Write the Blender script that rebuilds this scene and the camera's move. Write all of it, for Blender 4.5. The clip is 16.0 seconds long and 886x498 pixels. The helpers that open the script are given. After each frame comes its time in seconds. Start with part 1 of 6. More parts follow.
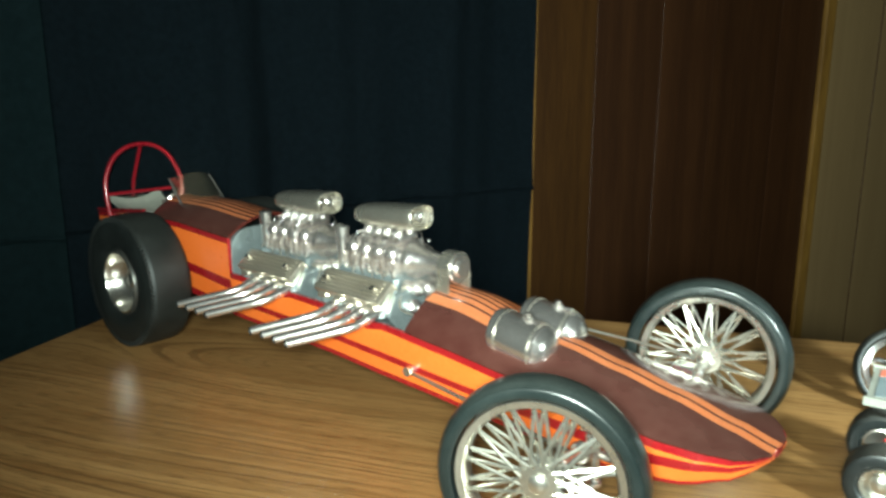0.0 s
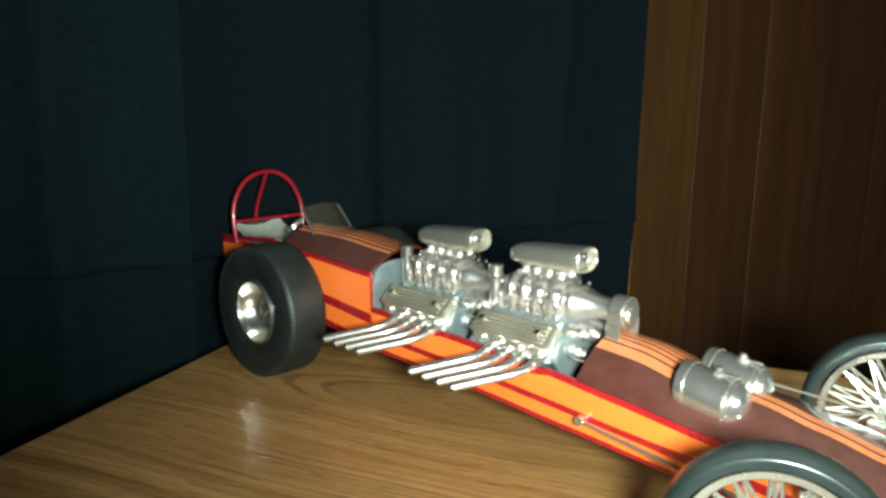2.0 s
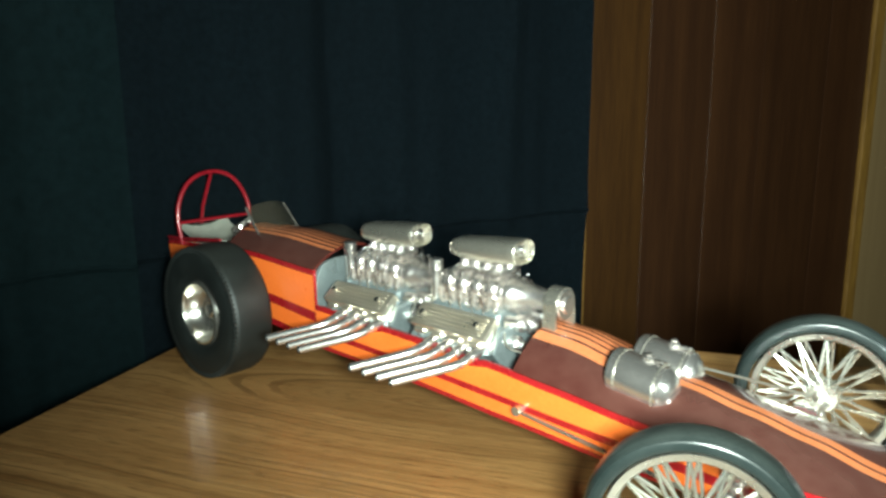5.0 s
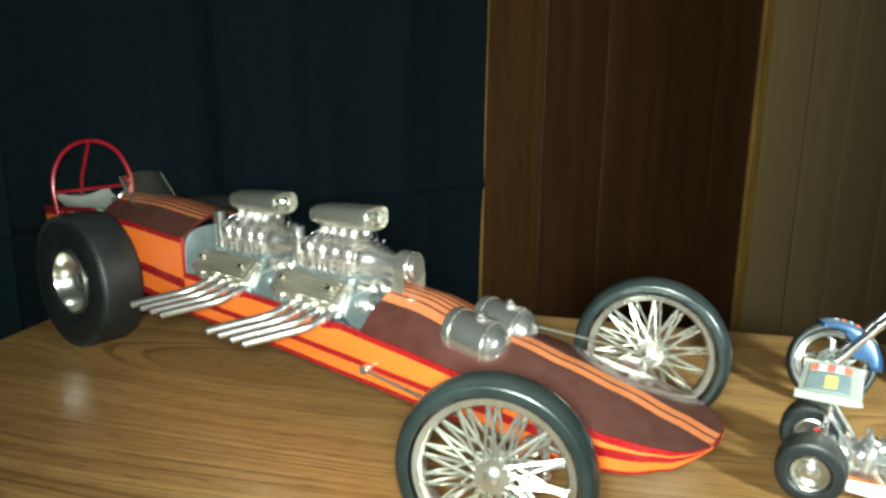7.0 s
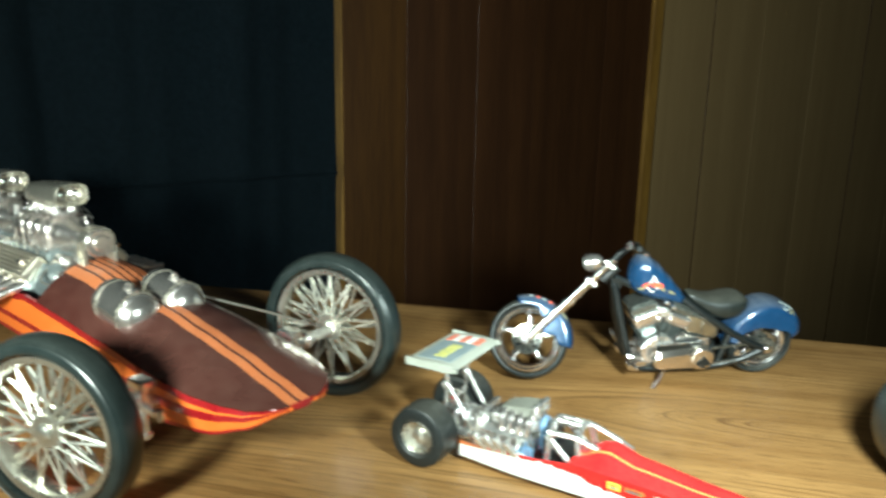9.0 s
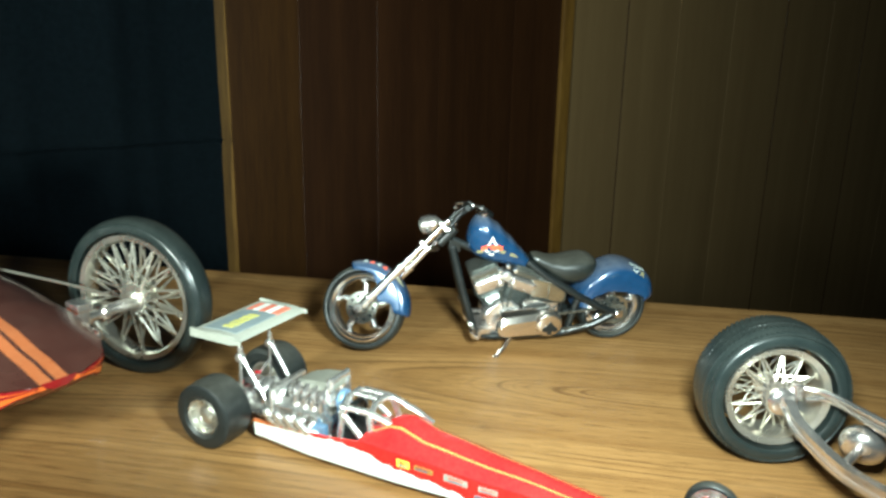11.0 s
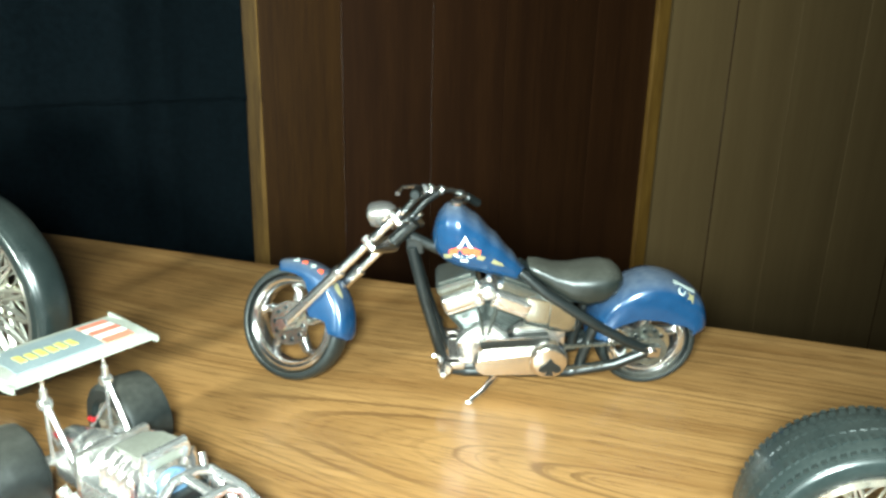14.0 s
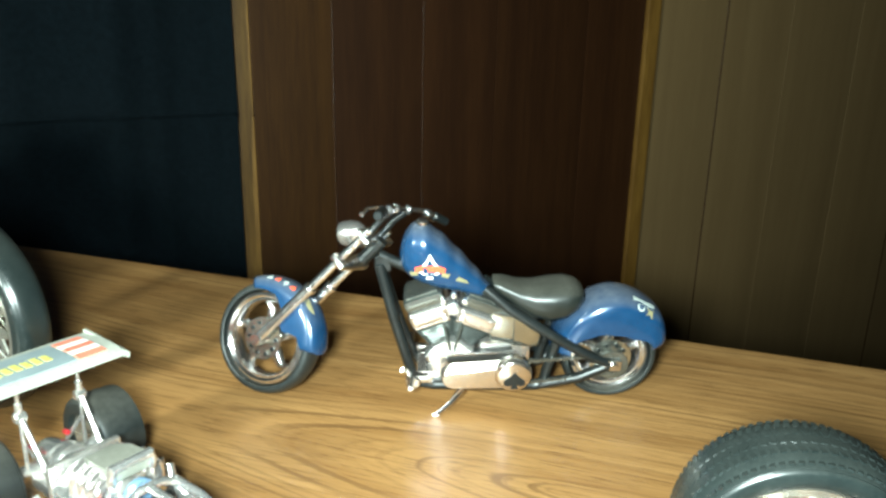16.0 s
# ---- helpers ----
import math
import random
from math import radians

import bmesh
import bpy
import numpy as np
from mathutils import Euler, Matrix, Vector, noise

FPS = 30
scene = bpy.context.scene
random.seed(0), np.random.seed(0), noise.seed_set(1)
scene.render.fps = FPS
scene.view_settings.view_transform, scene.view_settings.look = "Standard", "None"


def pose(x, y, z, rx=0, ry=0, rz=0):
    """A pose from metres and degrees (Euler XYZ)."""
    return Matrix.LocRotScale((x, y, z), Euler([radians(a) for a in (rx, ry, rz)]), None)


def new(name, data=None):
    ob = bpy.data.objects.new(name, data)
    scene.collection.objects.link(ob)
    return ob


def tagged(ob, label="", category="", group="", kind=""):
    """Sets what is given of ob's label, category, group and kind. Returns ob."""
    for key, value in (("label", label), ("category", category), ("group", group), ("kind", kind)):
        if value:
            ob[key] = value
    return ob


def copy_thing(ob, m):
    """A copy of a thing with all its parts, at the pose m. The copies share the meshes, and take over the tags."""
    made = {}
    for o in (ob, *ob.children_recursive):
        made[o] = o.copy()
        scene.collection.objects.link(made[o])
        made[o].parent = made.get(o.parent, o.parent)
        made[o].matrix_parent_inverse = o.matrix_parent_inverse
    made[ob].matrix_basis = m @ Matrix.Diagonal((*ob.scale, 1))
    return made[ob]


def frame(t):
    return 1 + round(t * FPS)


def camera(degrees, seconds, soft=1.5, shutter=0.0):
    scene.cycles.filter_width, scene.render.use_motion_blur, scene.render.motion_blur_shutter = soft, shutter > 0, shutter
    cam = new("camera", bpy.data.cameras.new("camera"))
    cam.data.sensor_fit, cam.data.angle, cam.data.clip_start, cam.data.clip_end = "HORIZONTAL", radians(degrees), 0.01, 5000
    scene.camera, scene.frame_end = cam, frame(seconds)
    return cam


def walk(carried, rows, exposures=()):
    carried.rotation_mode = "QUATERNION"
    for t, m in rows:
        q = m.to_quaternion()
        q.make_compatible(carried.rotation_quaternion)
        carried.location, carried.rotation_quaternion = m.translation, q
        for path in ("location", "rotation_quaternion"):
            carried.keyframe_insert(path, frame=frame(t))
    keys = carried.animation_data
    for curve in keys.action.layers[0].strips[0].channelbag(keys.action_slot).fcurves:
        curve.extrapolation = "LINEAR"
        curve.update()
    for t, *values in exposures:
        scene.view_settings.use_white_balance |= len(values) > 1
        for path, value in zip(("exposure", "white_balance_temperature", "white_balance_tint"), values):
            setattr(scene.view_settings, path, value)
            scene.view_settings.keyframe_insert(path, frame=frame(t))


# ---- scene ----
cam = camera(61.2, 16.0, soft=2.7, shutter=0.5)
METRES, EYE, TILT, LEAN, TURN = 0.72, 0.196, 0.0, 0.0, 0.0
ROWS = [
    (0.0, 0.0, 0.0, 0.0, 0.01, -12.62, -0.04),
    (0.5, -0.0297, 0.0056, 0.0079, 1.1, -11.77, -0.18),
    (1.0, -0.0611, 0.0056, 0.0127, 1.18, -11.41, -0.62),
    (1.5, -0.0779, 0.0107, 0.014, 1.25, -11.56, -0.95),
    (2.0, -0.0996, 0.0157, 0.0155, 3.29, -11.37, -0.74),
    (2.5, -0.114, 0.0187, 0.0183, 4.02, -11.13, -0.97),
    (3.0, -0.1185, 0.0173, 0.018, 4.32, -11.04, -0.61),
    (5.5, -0.0531, 0.0114, 0.0133, -0.31, -12.33, 0.01),
    (6.0, -0.0329, 0.0013, 0.0028, -1.41, -13.24, -0.64),
    (6.5, -0.015, -0.0029, 0.0051, -2.97, -13.18, -0.92),
    (7.0, -0.0037, -0.0122, 0.0083, -3.69, -13.08, -0.8),
    (7.5, 0.0218, -0.0185, 0.0045, -4.63, -13.07, -0.44),
    (8.0, 0.0807, -0.0216, 0.0071, -4.33, -12.96, -0.42),
    (8.5, 0.1842, -0.0281, 0.0079, -2.15, -14.23, -0.36),
    (9.0, 0.2627, -0.0537, 0.0013, -3.15, -13.39, -1.01),
    (9.5, 0.317, -0.0633, -0.0143, -4.4, -14.85, -0.96),
    (10.0, 0.3421, -0.0651, -0.0179, -5.04, -15.13, -0.92),
    (12.5, 0.4027, 0.1526, -0.033, -8.39, -16.3, -0.63),
    (13.0, 0.4151, 0.1951, -0.0503, -8.2, -17.18, 0.19),
    (13.5, 0.4622, 0.1752, -0.0483, -2.02, -17.61, -0.08),
    (14.0, 0.4848, 0.1558, -0.046, 2.33, -17.76, -1.13),
    (14.5, 0.4965, 0.1541, -0.0459, 2.85, -17.65, -1.37),
    (15.0, 0.5011, 0.1518, -0.0422, 2.7, -17.72, -1.36),
    (15.5, 0.5048, 0.1476, -0.0382, 2.48, -17.31, -1.21),
    (16.0, 0.507, 0.1428, -0.0358, 2.52, -17.05, -1.0),
]
walk(cam, [(t, pose(0, 0, EYE, TILT, LEAN, TURN) @ pose(METRES * x, METRES * y, METRES * z, 90 + pitch, roll, yaw)) for t, x, y, z, yaw, pitch, roll in ROWS],
     [(0.0, 0.62), (1.0, 0.78), (3.0, 1.08), (5.5, 0.92), (7.5, 0.60), (8.0, 0.50), (9.0, 0.40), (9.5, 0.36), (10.0, 0.36), (12.5, 0.92), (13.0, 1.25), (13.5, 1.1), (14.0, 0.95), (16.0, 0.84)])

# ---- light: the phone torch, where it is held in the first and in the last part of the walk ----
world = bpy.data.worlds.new("world")
scene.world = world
world.use_nodes = True
world.node_tree.nodes["Background"].inputs[0].default_value = (0.5, 0.55, 0.6, 1)
world.node_tree.nodes["Background"].inputs[1].default_value = 0.02


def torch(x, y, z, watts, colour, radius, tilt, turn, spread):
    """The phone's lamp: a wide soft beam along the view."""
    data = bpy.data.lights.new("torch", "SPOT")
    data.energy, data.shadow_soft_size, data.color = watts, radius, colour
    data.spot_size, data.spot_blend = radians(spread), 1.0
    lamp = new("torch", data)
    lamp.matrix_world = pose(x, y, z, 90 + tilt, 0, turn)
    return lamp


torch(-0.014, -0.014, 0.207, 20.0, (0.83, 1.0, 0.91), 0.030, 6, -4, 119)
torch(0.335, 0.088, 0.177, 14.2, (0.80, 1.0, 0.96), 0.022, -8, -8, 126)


# ---- materials ----
def nodes_of(name):
    m = bpy.data.materials.new(name)
    m.use_nodes = True
    nt = m.node_tree
    return m, nt, nt.nodes["Principled BSDF"]


def surface(name, dark, light, rough=0.5, metal=0.0, scale=300.0, bump=0.1, coat=0.0, spread=0.12, dust=0.0, depth=0.0004):
    """Paint, plastic, rubber or plate: two scales of mottling, uneven gloss, fine relief, a film of dust on top faces."""
    m, nt, b = nodes_of(name)
    n, link = nt.nodes, nt.links.new
    co = n.new("ShaderNodeTexCoord")
    fine, broad = n.new("ShaderNodeTexNoise"), n.new("ShaderNodeTexNoise")
    fine.inputs["Scale"].default_value, fine.inputs["Detail"].default_value = scale * 4, 4
    broad.inputs["Scale"].default_value, broad.inputs["Detail"].default_value = scale * 0.25, 5
    link(co.outputs["Object"], fine.inputs["Vector"])
    link(co.outputs["Object"], broad.inputs["Vector"])
    both = n.new("ShaderNodeMix")
    both.inputs[0].default_value = 0.45
    link(broad.outputs[0], both.inputs[2])
    link(fine.outputs[0], both.inputs[3])
    ramp = n.new("ShaderNodeValToRGB")
    ramp.color_ramp.elements[0].position, ramp.color_ramp.elements[1].position = 0.35, 0.65
    ramp.color_ramp.elements[0].color, ramp.color_ramp.elements[1].color = (*dark, 1), (*light, 1)
    link(both.outputs[0], ramp.inputs[0])
    colour = ramp.outputs[0]
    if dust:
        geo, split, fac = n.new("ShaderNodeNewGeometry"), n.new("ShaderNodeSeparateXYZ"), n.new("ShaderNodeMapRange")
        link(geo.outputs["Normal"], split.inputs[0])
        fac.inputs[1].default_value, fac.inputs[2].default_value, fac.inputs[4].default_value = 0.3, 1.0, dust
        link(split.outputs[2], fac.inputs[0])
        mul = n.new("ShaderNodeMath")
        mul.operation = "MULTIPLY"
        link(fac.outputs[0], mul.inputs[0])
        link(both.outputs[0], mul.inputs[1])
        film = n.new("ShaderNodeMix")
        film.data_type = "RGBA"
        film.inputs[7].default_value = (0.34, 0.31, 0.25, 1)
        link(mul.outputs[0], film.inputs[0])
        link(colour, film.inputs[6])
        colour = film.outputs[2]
    link(colour, b.inputs["Base Color"])
    gloss = n.new("ShaderNodeMapRange")
    gloss.inputs[3].default_value, gloss.inputs[4].default_value = max(0.02, rough - spread), min(1.0, rough + spread)
    link(broad.outputs[0], gloss.inputs[0])
    link(gloss.outputs[0], b.inputs["Roughness"])
    b.inputs["Metallic"].default_value = metal
    b.inputs["Coat Weight"].default_value = coat
    b.inputs["Coat Roughness"].default_value = 0.12
    if bump:
        bp = n.new("ShaderNodeBump")
        bp.inputs["Strength"].default_value, bp.inputs["Distance"].default_value = bump, depth
        link(both.outputs[0], bp.inputs["Height"])
        link(bp.outputs[0], b.inputs["Normal"])
    return m


def timber(name, dark, mid, light, rough, ring, pore, bump=0.15, coat=0.0, shift=0.0, distort=0.05, lengthwise=1.0, figure=0.35, broad=8.0, stops=(0.3, 0.47, 0.66), dash=30.0, lines=1.0):
    """Wood with the grain along x: flame-shaped rings, streaks and open pores. Each board has its own cut and tone."""
    m, nt, b = nodes_of(name)
    n, link = nt.nodes, nt.links.new
    co, info = n.new("ShaderNodeTexCoord"), n.new("ShaderNodeObjectInfo")
    off = n.new("ShaderNodeVectorMath")
    off.operation = "SCALE"
    off.inputs[0].default_value = (7.0, 3.0, 5.0)
    link(info.outputs["Random"], off.inputs["Scale"])
    add = n.new("ShaderNodeVectorMath")
    link(co.outputs["Object"], add.inputs[0])
    link(off.outputs[0], add.inputs[1])

    def stretched(sx, sy, detail, rough_in=0.55):
        mp, nz = n.new("ShaderNodeMapping"), n.new("ShaderNodeTexNoise")
        mp.inputs["Scale"].default_value = (sx * lengthwise, sy, sy)
        nz.inputs["Scale"].default_value, nz.inputs["Detail"].default_value, nz.inputs["Roughness"].default_value = 1.0, detail, rough_in
        link(add.outputs[0], mp.inputs[0])
        link(mp.outputs[0], nz.inputs["Vector"])
        return nz.outputs[0]

    warp = stretched(2.6, broad, 1.5)
    split = n.new("ShaderNodeSeparateXYZ")
    link(add.outputs[0], split.inputs[0])
    rows = n.new("ShaderNodeMath")
    rows.operation = "MULTIPLY_ADD"
    rows.inputs[1].default_value = distort
    link(warp, rows.inputs[0])
    link(split.outputs[1], rows.inputs[2])
    wave = n.new("ShaderNodeTexNoise")
    wave.noise_dimensions = "1D"
    wave.inputs["Scale"].default_value, wave.inputs["Detail"].default_value = ring, 3
    link(rows.outputs[0], wave.inputs["W"])
    streak, pores, tone = stretched(7.0, ring * 1.2, 6, 0.7), stretched(dash, pore, 3), stretched(1.2, ring * 0.3, 3)

    def mixed(fac, a, bb):
        mx = n.new("ShaderNodeMix")
        mx.inputs[0].default_value = fac
        link(a, mx.inputs[2])
        link(bb, mx.inputs[3])
        return mx.outputs[0]

    grain = mixed(0.42, mixed(figure, streak, wave.outputs[0]), mixed(0.5, tone, pores))
    ramp = n.new("ShaderNodeValToRGB")
    e = ramp.color_ramp.elements
    e[0].position, e[0].color, e[1].position, e[1].color = stops[0], (*dark, 1), stops[2], (*light, 1)
    k = e.new(stops[1])
    k.color = (*mid, 1)
    link(grain, ramp.inputs[0])
    tint = ramp.outputs[0]
    if lines < 1:
        for source, low, high, depth in ((pores, 0.34, 0.44, lines), (wave.outputs[0], 0.36, 0.47, 0.5 + lines / 2)):
            cut, shade = n.new("ShaderNodeMapRange"), n.new("ShaderNodeVectorMath")
            cut.inputs[1].default_value, cut.inputs[2].default_value, cut.inputs[3].default_value = low, high, depth
            link(source, cut.inputs[0])
            shade.operation = "SCALE"
            link(tint, shade.inputs[0])
            link(cut.outputs[0], shade.inputs["Scale"])
            tint = shade.outputs[0]
    hsv = n.new("ShaderNodeHueSaturation")
    val = n.new("ShaderNodeMapRange")
    val.inputs[3].default_value, val.inputs[4].default_value = 1 - shift, 1 + shift
    link(info.outputs["Random"], val.inputs[0])
    link(val.outputs[0], hsv.inputs["Value"])
    link(tint, hsv.inputs["Color"])
    link(hsv.outputs[0], b.inputs["Base Color"])
    gloss = n.new("ShaderNodeMapRange")
    gloss.inputs[3].default_value, gloss.inputs[4].default_value = rough + 0.1, rough - 0.06
    link(grain, gloss.inputs[0])
    link(gloss.outputs[0], b.inputs["Roughness"])
    b.inputs["Coat Weight"].default_value, b.inputs["Coat Roughness"].default_value = coat, 0.1
    bp = n.new("ShaderNodeBump")
    bp.inputs["Strength"].default_value, bp.inputs["Distance"].default_value = bump, 0.0004
    link(grain, bp.inputs["Height"])
    link(bp.outputs[0], b.inputs["Normal"])
    return m


def clear(name, tint, alpha_rough=0.08):
    m, nt, b = nodes_of(name)
    b.inputs["Base Color"].default_value = (*tint, 1)
    b.inputs["Transmission Weight"].default_value, b.inputs["Roughness"].default_value, b.inputs["IOR"].default_value = 0.987, alpha_rough, 1.4
    return m


def oak(name, pale, mid, dark, rough):
    """Flat-sawn oak grain along x: arched growth lines that crowd and open, ticked with short pores, over broad soft bands."""
    m, nt, b = nodes_of(name)
    n, link = nt.nodes, nt.links.new
    co = n.new("ShaderNodeTexCoord")

    def stretched(sx, sy, detail, rough_in=0.5):
        mp, nz = n.new("ShaderNodeMapping"), n.new("ShaderNodeTexNoise")
        mp.inputs["Scale"].default_value = (sx, sy, sy)
        nz.inputs["Scale"].default_value, nz.inputs["Detail"].default_value, nz.inputs["Roughness"].default_value = 1.0, detail, rough_in
        link(co.outputs["Object"], mp.inputs[0])
        link(mp.outputs[0], nz.inputs["Vector"])
        return nz.outputs[0]

    def sums(op, a, c, d=None):
        k = n.new("ShaderNodeMath")
        k.operation = op
        for i, v in enumerate((a, c, d)):
            if v is None:
                continue
            if isinstance(v, (int, float)):
                k.inputs[i].default_value = v
            else:
                link(v, k.inputs[i])
        return k.outputs[0]

    def ranged(v, lo, hi, a, c):
        k = n.new("ShaderNodeMapRange")
        k.interpolation_type = "SMOOTHSTEP"
        for i, q in enumerate((lo, hi, a, c)):
            k.inputs[i + 1].default_value = q
        link(v, k.inputs[0])
        return k.outputs[0]

    split = n.new("ShaderNodeSeparateXYZ")
    link(co.outputs["Object"], split.inputs[0])
    turn = sums("COSINE", sums("MULTIPLY", sums("SUBTRACT", split.outputs[0], 0.30), 2 * math.pi / 0.503), 0)
    depth = sums("MULTIPLY_ADD", turn, -0.019, 0.019)
    aside = sums("ADD", split.outputs[1], 0.165)
    cone = sums("SQRT", sums("ADD", sums("MULTIPLY", depth, depth), sums("MULTIPLY", aside, aside)), 0)
    wobble = stretched(14.0, 60.0, 2.0)
    across = sums("MULTIPLY_ADD", wobble, 0.0036, sums("MULTIPLY_ADD", stretched(2.6, 9.0, 1.5, 0.4), 0.045, cone))
    growth = n.new("ShaderNodeTexNoise")
    growth.noise_dimensions = "1D"
    growth.inputs["Scale"].default_value, growth.inputs["Detail"].default_value, growth.inputs["Roughness"].default_value = 270, 3.0, 0.65
    link(across, growth.inputs["W"])
    bands = n.new("ShaderNodeTexNoise")
    bands.noise_dimensions = "1D"
    bands.inputs["Scale"].default_value, bands.inputs["Detail"].default_value = 75, 2
    link(across, bands.inputs["W"])
    line = ranged(growth.outputs[0], 0.50, 0.66, 0.0, 1.0)
    fade = ranged(stretched(6.0, 30.0, 2.0), 0.36, 0.60, 0.2, 1.0)
    line = sums("MULTIPLY", line, fade)
    pores = sums("MULTIPLY", ranged(stretched(55.0, 950.0, 3.0), 0.50, 0.64, 0.0, 1.0), ranged(growth.outputs[0], 0.40, 0.58, 0.45, 1.0))
    streak = stretched(5.0, 330.0, 5.0, 0.7)
    tone = sums("ADD", sums("MULTIPLY_ADD", streak, 0.34, sums("MULTIPLY", bands.outputs[0], 0.36)), sums("MULTIPLY", stretched(7.0, 30.0, 3.0), 0.30))
    ramp = n.new("ShaderNodeValToRGB")
    e = ramp.color_ramp.elements
    e[0].position, e[0].color, e[1].position, e[1].color = 0.36, (*mid, 1), 0.60, (*pale, 1)
    link(tone, ramp.inputs[0])
    dim = sums("MAXIMUM", sums("MULTIPLY", line, 0.62), sums("MULTIPLY", pores, 0.62))
    mix = n.new("ShaderNodeMix")
    mix.data_type = "RGBA"
    link(dim, mix.inputs[0])
    link(ramp.outputs[0], mix.inputs[6])
    mix.inputs[7].default_value = (*dark, 1)
    link(mix.outputs[2], b.inputs["Base Color"])
    link(ranged(sums("ADD", sums("MULTIPLY", dim, 0.4), sums("MULTIPLY", stretched(9.0, 14.0, 4.0), 0.6)), 0.2, 0.8, rough - 0.05, rough + 0.12), b.inputs["Roughness"])
    b.inputs["Coat Weight"].default_value, b.inputs["Coat Roughness"].default_value = 0.07, 0.1
    b.inputs["Specular IOR Level"].default_value = 0.36
    bp = n.new("ShaderNodeBump")
    bp.inputs["Strength"].default_value, bp.inputs["Distance"].default_value = 0.06, -0.0003
    link(dim, bp.inputs["Height"])
    link(bp.outputs[0], b.inputs["Normal"])
    return m


OAK = oak("oak_laminate", (0.360, 0.192, 0.070), (0.212, 0.100, 0.032), (0.078, 0.032, 0.010), 0.37)
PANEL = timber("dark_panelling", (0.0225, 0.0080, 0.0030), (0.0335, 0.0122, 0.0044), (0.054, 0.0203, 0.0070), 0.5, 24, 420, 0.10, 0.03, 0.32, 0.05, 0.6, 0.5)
# a little lighter wood than PANEL; the olive lift is painted-in lens veil
VEILED_PANEL = timber("panelling_with_lens_veil", (0.176, 0.109, 0.046), (0.214, 0.134, 0.058), (0.248, 0.160, 0.071), 0.5, 24, 420, 0.10, 0.05, 0.08, 0.05, 0.6, 0.5)
AMBER = timber("amber_panelling", (0.016, 0.0060, 0.0012), (0.029, 0.0108, 0.0022), (0.054, 0.0215, 0.0042), 0.55, 24, 420, 0.10, 0.0, 0.0, 0.05, 0.6, 0.5)
for wood in (PANEL, AMBER):
    wood.node_tree.nodes["Principled BSDF"].inputs["Specular IOR Level"].default_value = 0.15
PINE = timber("bare_pine", (0.078, 0.034, 0.004), (0.150, 0.070, 0.010), (0.235, 0.118, 0.020), 0.55, 40, 300, 0.2, 0.0, 0.0, 0.05, 1.0, 0.5, 8.0, (0.36, 0.47, 0.60))
CLOTH = surface("black_cloth", (0.0023, 0.0052, 0.0074), (0.0058, 0.0115, 0.0156), 0.95, 0, 700, 0.5, 0, 0.08, 0, 0.0006)
# greener than CLOTH; colour lightened, in part to paint in the lens veil
CLOTH_LIGHTENED = surface("lightened_black_cloth", (0.0034, 0.0096, 0.0108), (0.0074, 0.0178, 0.0206), 0.9, 0, 500, 0.5, 0, 0.08, 0, 0.0006)
for weave in (CLOTH, CLOTH_LIGHTENED):
    weave.node_tree.nodes["Principled BSDF"].inputs["Specular IOR Level"].default_value = 0.12
PLASTER = surface("dull_plaster", (0.20, 0.19, 0.17), (0.27, 0.26, 0.23), 0.9, 0, 8, 0.2)
CARPET = surface("dark_carpet", (0.05, 0.045, 0.04), (0.08, 0.07, 0.06), 0.95, 0, 60, 0.4)
CHROME = surface("plated_plastic", (0.79, 0.74, 0.70), (0.94, 0.88, 0.84), 0.22, 0.94, 200, 0.25, 0, 0.10, 0.08, 0.0006)
SATIN = surface("satin_plate", (0.78, 0.71, 0.67), (0.92, 0.85, 0.81), 0.25, 0.92, 300, 0.16, 0, 0.08, 0.08, 0.0005)
TAN_PLATE = surface("tan_satin_plate", (0.66, 0.59, 0.48), (0.80, 0.72, 0.60), 0.31, 0.88, 220, 0.22, 0, 0.10, 0.12, 0.0005)
WARM_PLATE = surface("warm_satin_plate", (0.74, 0.67, 0.59), (0.90, 0.82, 0.74), 0.15, 0.97, 160, 0.16, 0, 0.06, 0.06, 0.0006)
DARK_PLATE = surface("darkened_plate", (0.46, 0.47, 0.42), (0.64, 0.64, 0.58), 0.16, 0.96, 300, 0.25, 0, 0.06, 0.04, 0.0005)
FINNED = surface("dark_cast_fins", (0.045, 0.052, 0.048), (0.095, 0.105, 0.098), 0.30, 0.55, 300, 0.4, 0, 0.08, 0.08, 0.0005)
ROCKER = surface("dull_grey_casting", (0.15, 0.16, 0.145), (0.25, 0.265, 0.245), 0.25, 0.85, 300, 0.3, 0, 0.08, 0.10, 0.0005)
MIRROR = surface("bright_chrome", (0.72, 0.70, 0.68), (0.92, 0.89, 0.87), 0.14, 0.98, 240, 0.32, 0, 0.06, 0.06, 0.0006)
PIPE = surface("polished_pipe", (0.78, 0.73, 0.70), (0.95, 0.89, 0.86), 0.24, 0.93, 200, 0.10, 0, 0.05, 0.05, 0.0004)
PLATE_DULL = surface("dusty_plate", (0.60, 0.56, 0.48), (0.74, 0.69, 0.60), 0.28, 0.90, 180, 0.12, 0, 0.06, 0.14)
CAST = surface("grey_cast_plastic", (0.165, 0.195, 0.20), (0.25, 0.285, 0.29), 0.30, 0.5, 350, 0.2, 0, 0.1, 0.12)
SILVER = surface("silver_plated_plastic", (0.76, 0.74, 0.71), (0.95, 0.93, 0.90), 0.25, 0.90, 260, 0.60, 0, 0.11, 0.08, 0.0008)
GLINT = surface("crinkled_bright_plate", (0.78, 0.73, 0.70), (0.96, 0.91, 0.88), 0.20, 0.94, 420, 0.75, 0, 0.07, 0.08, 0.0009)
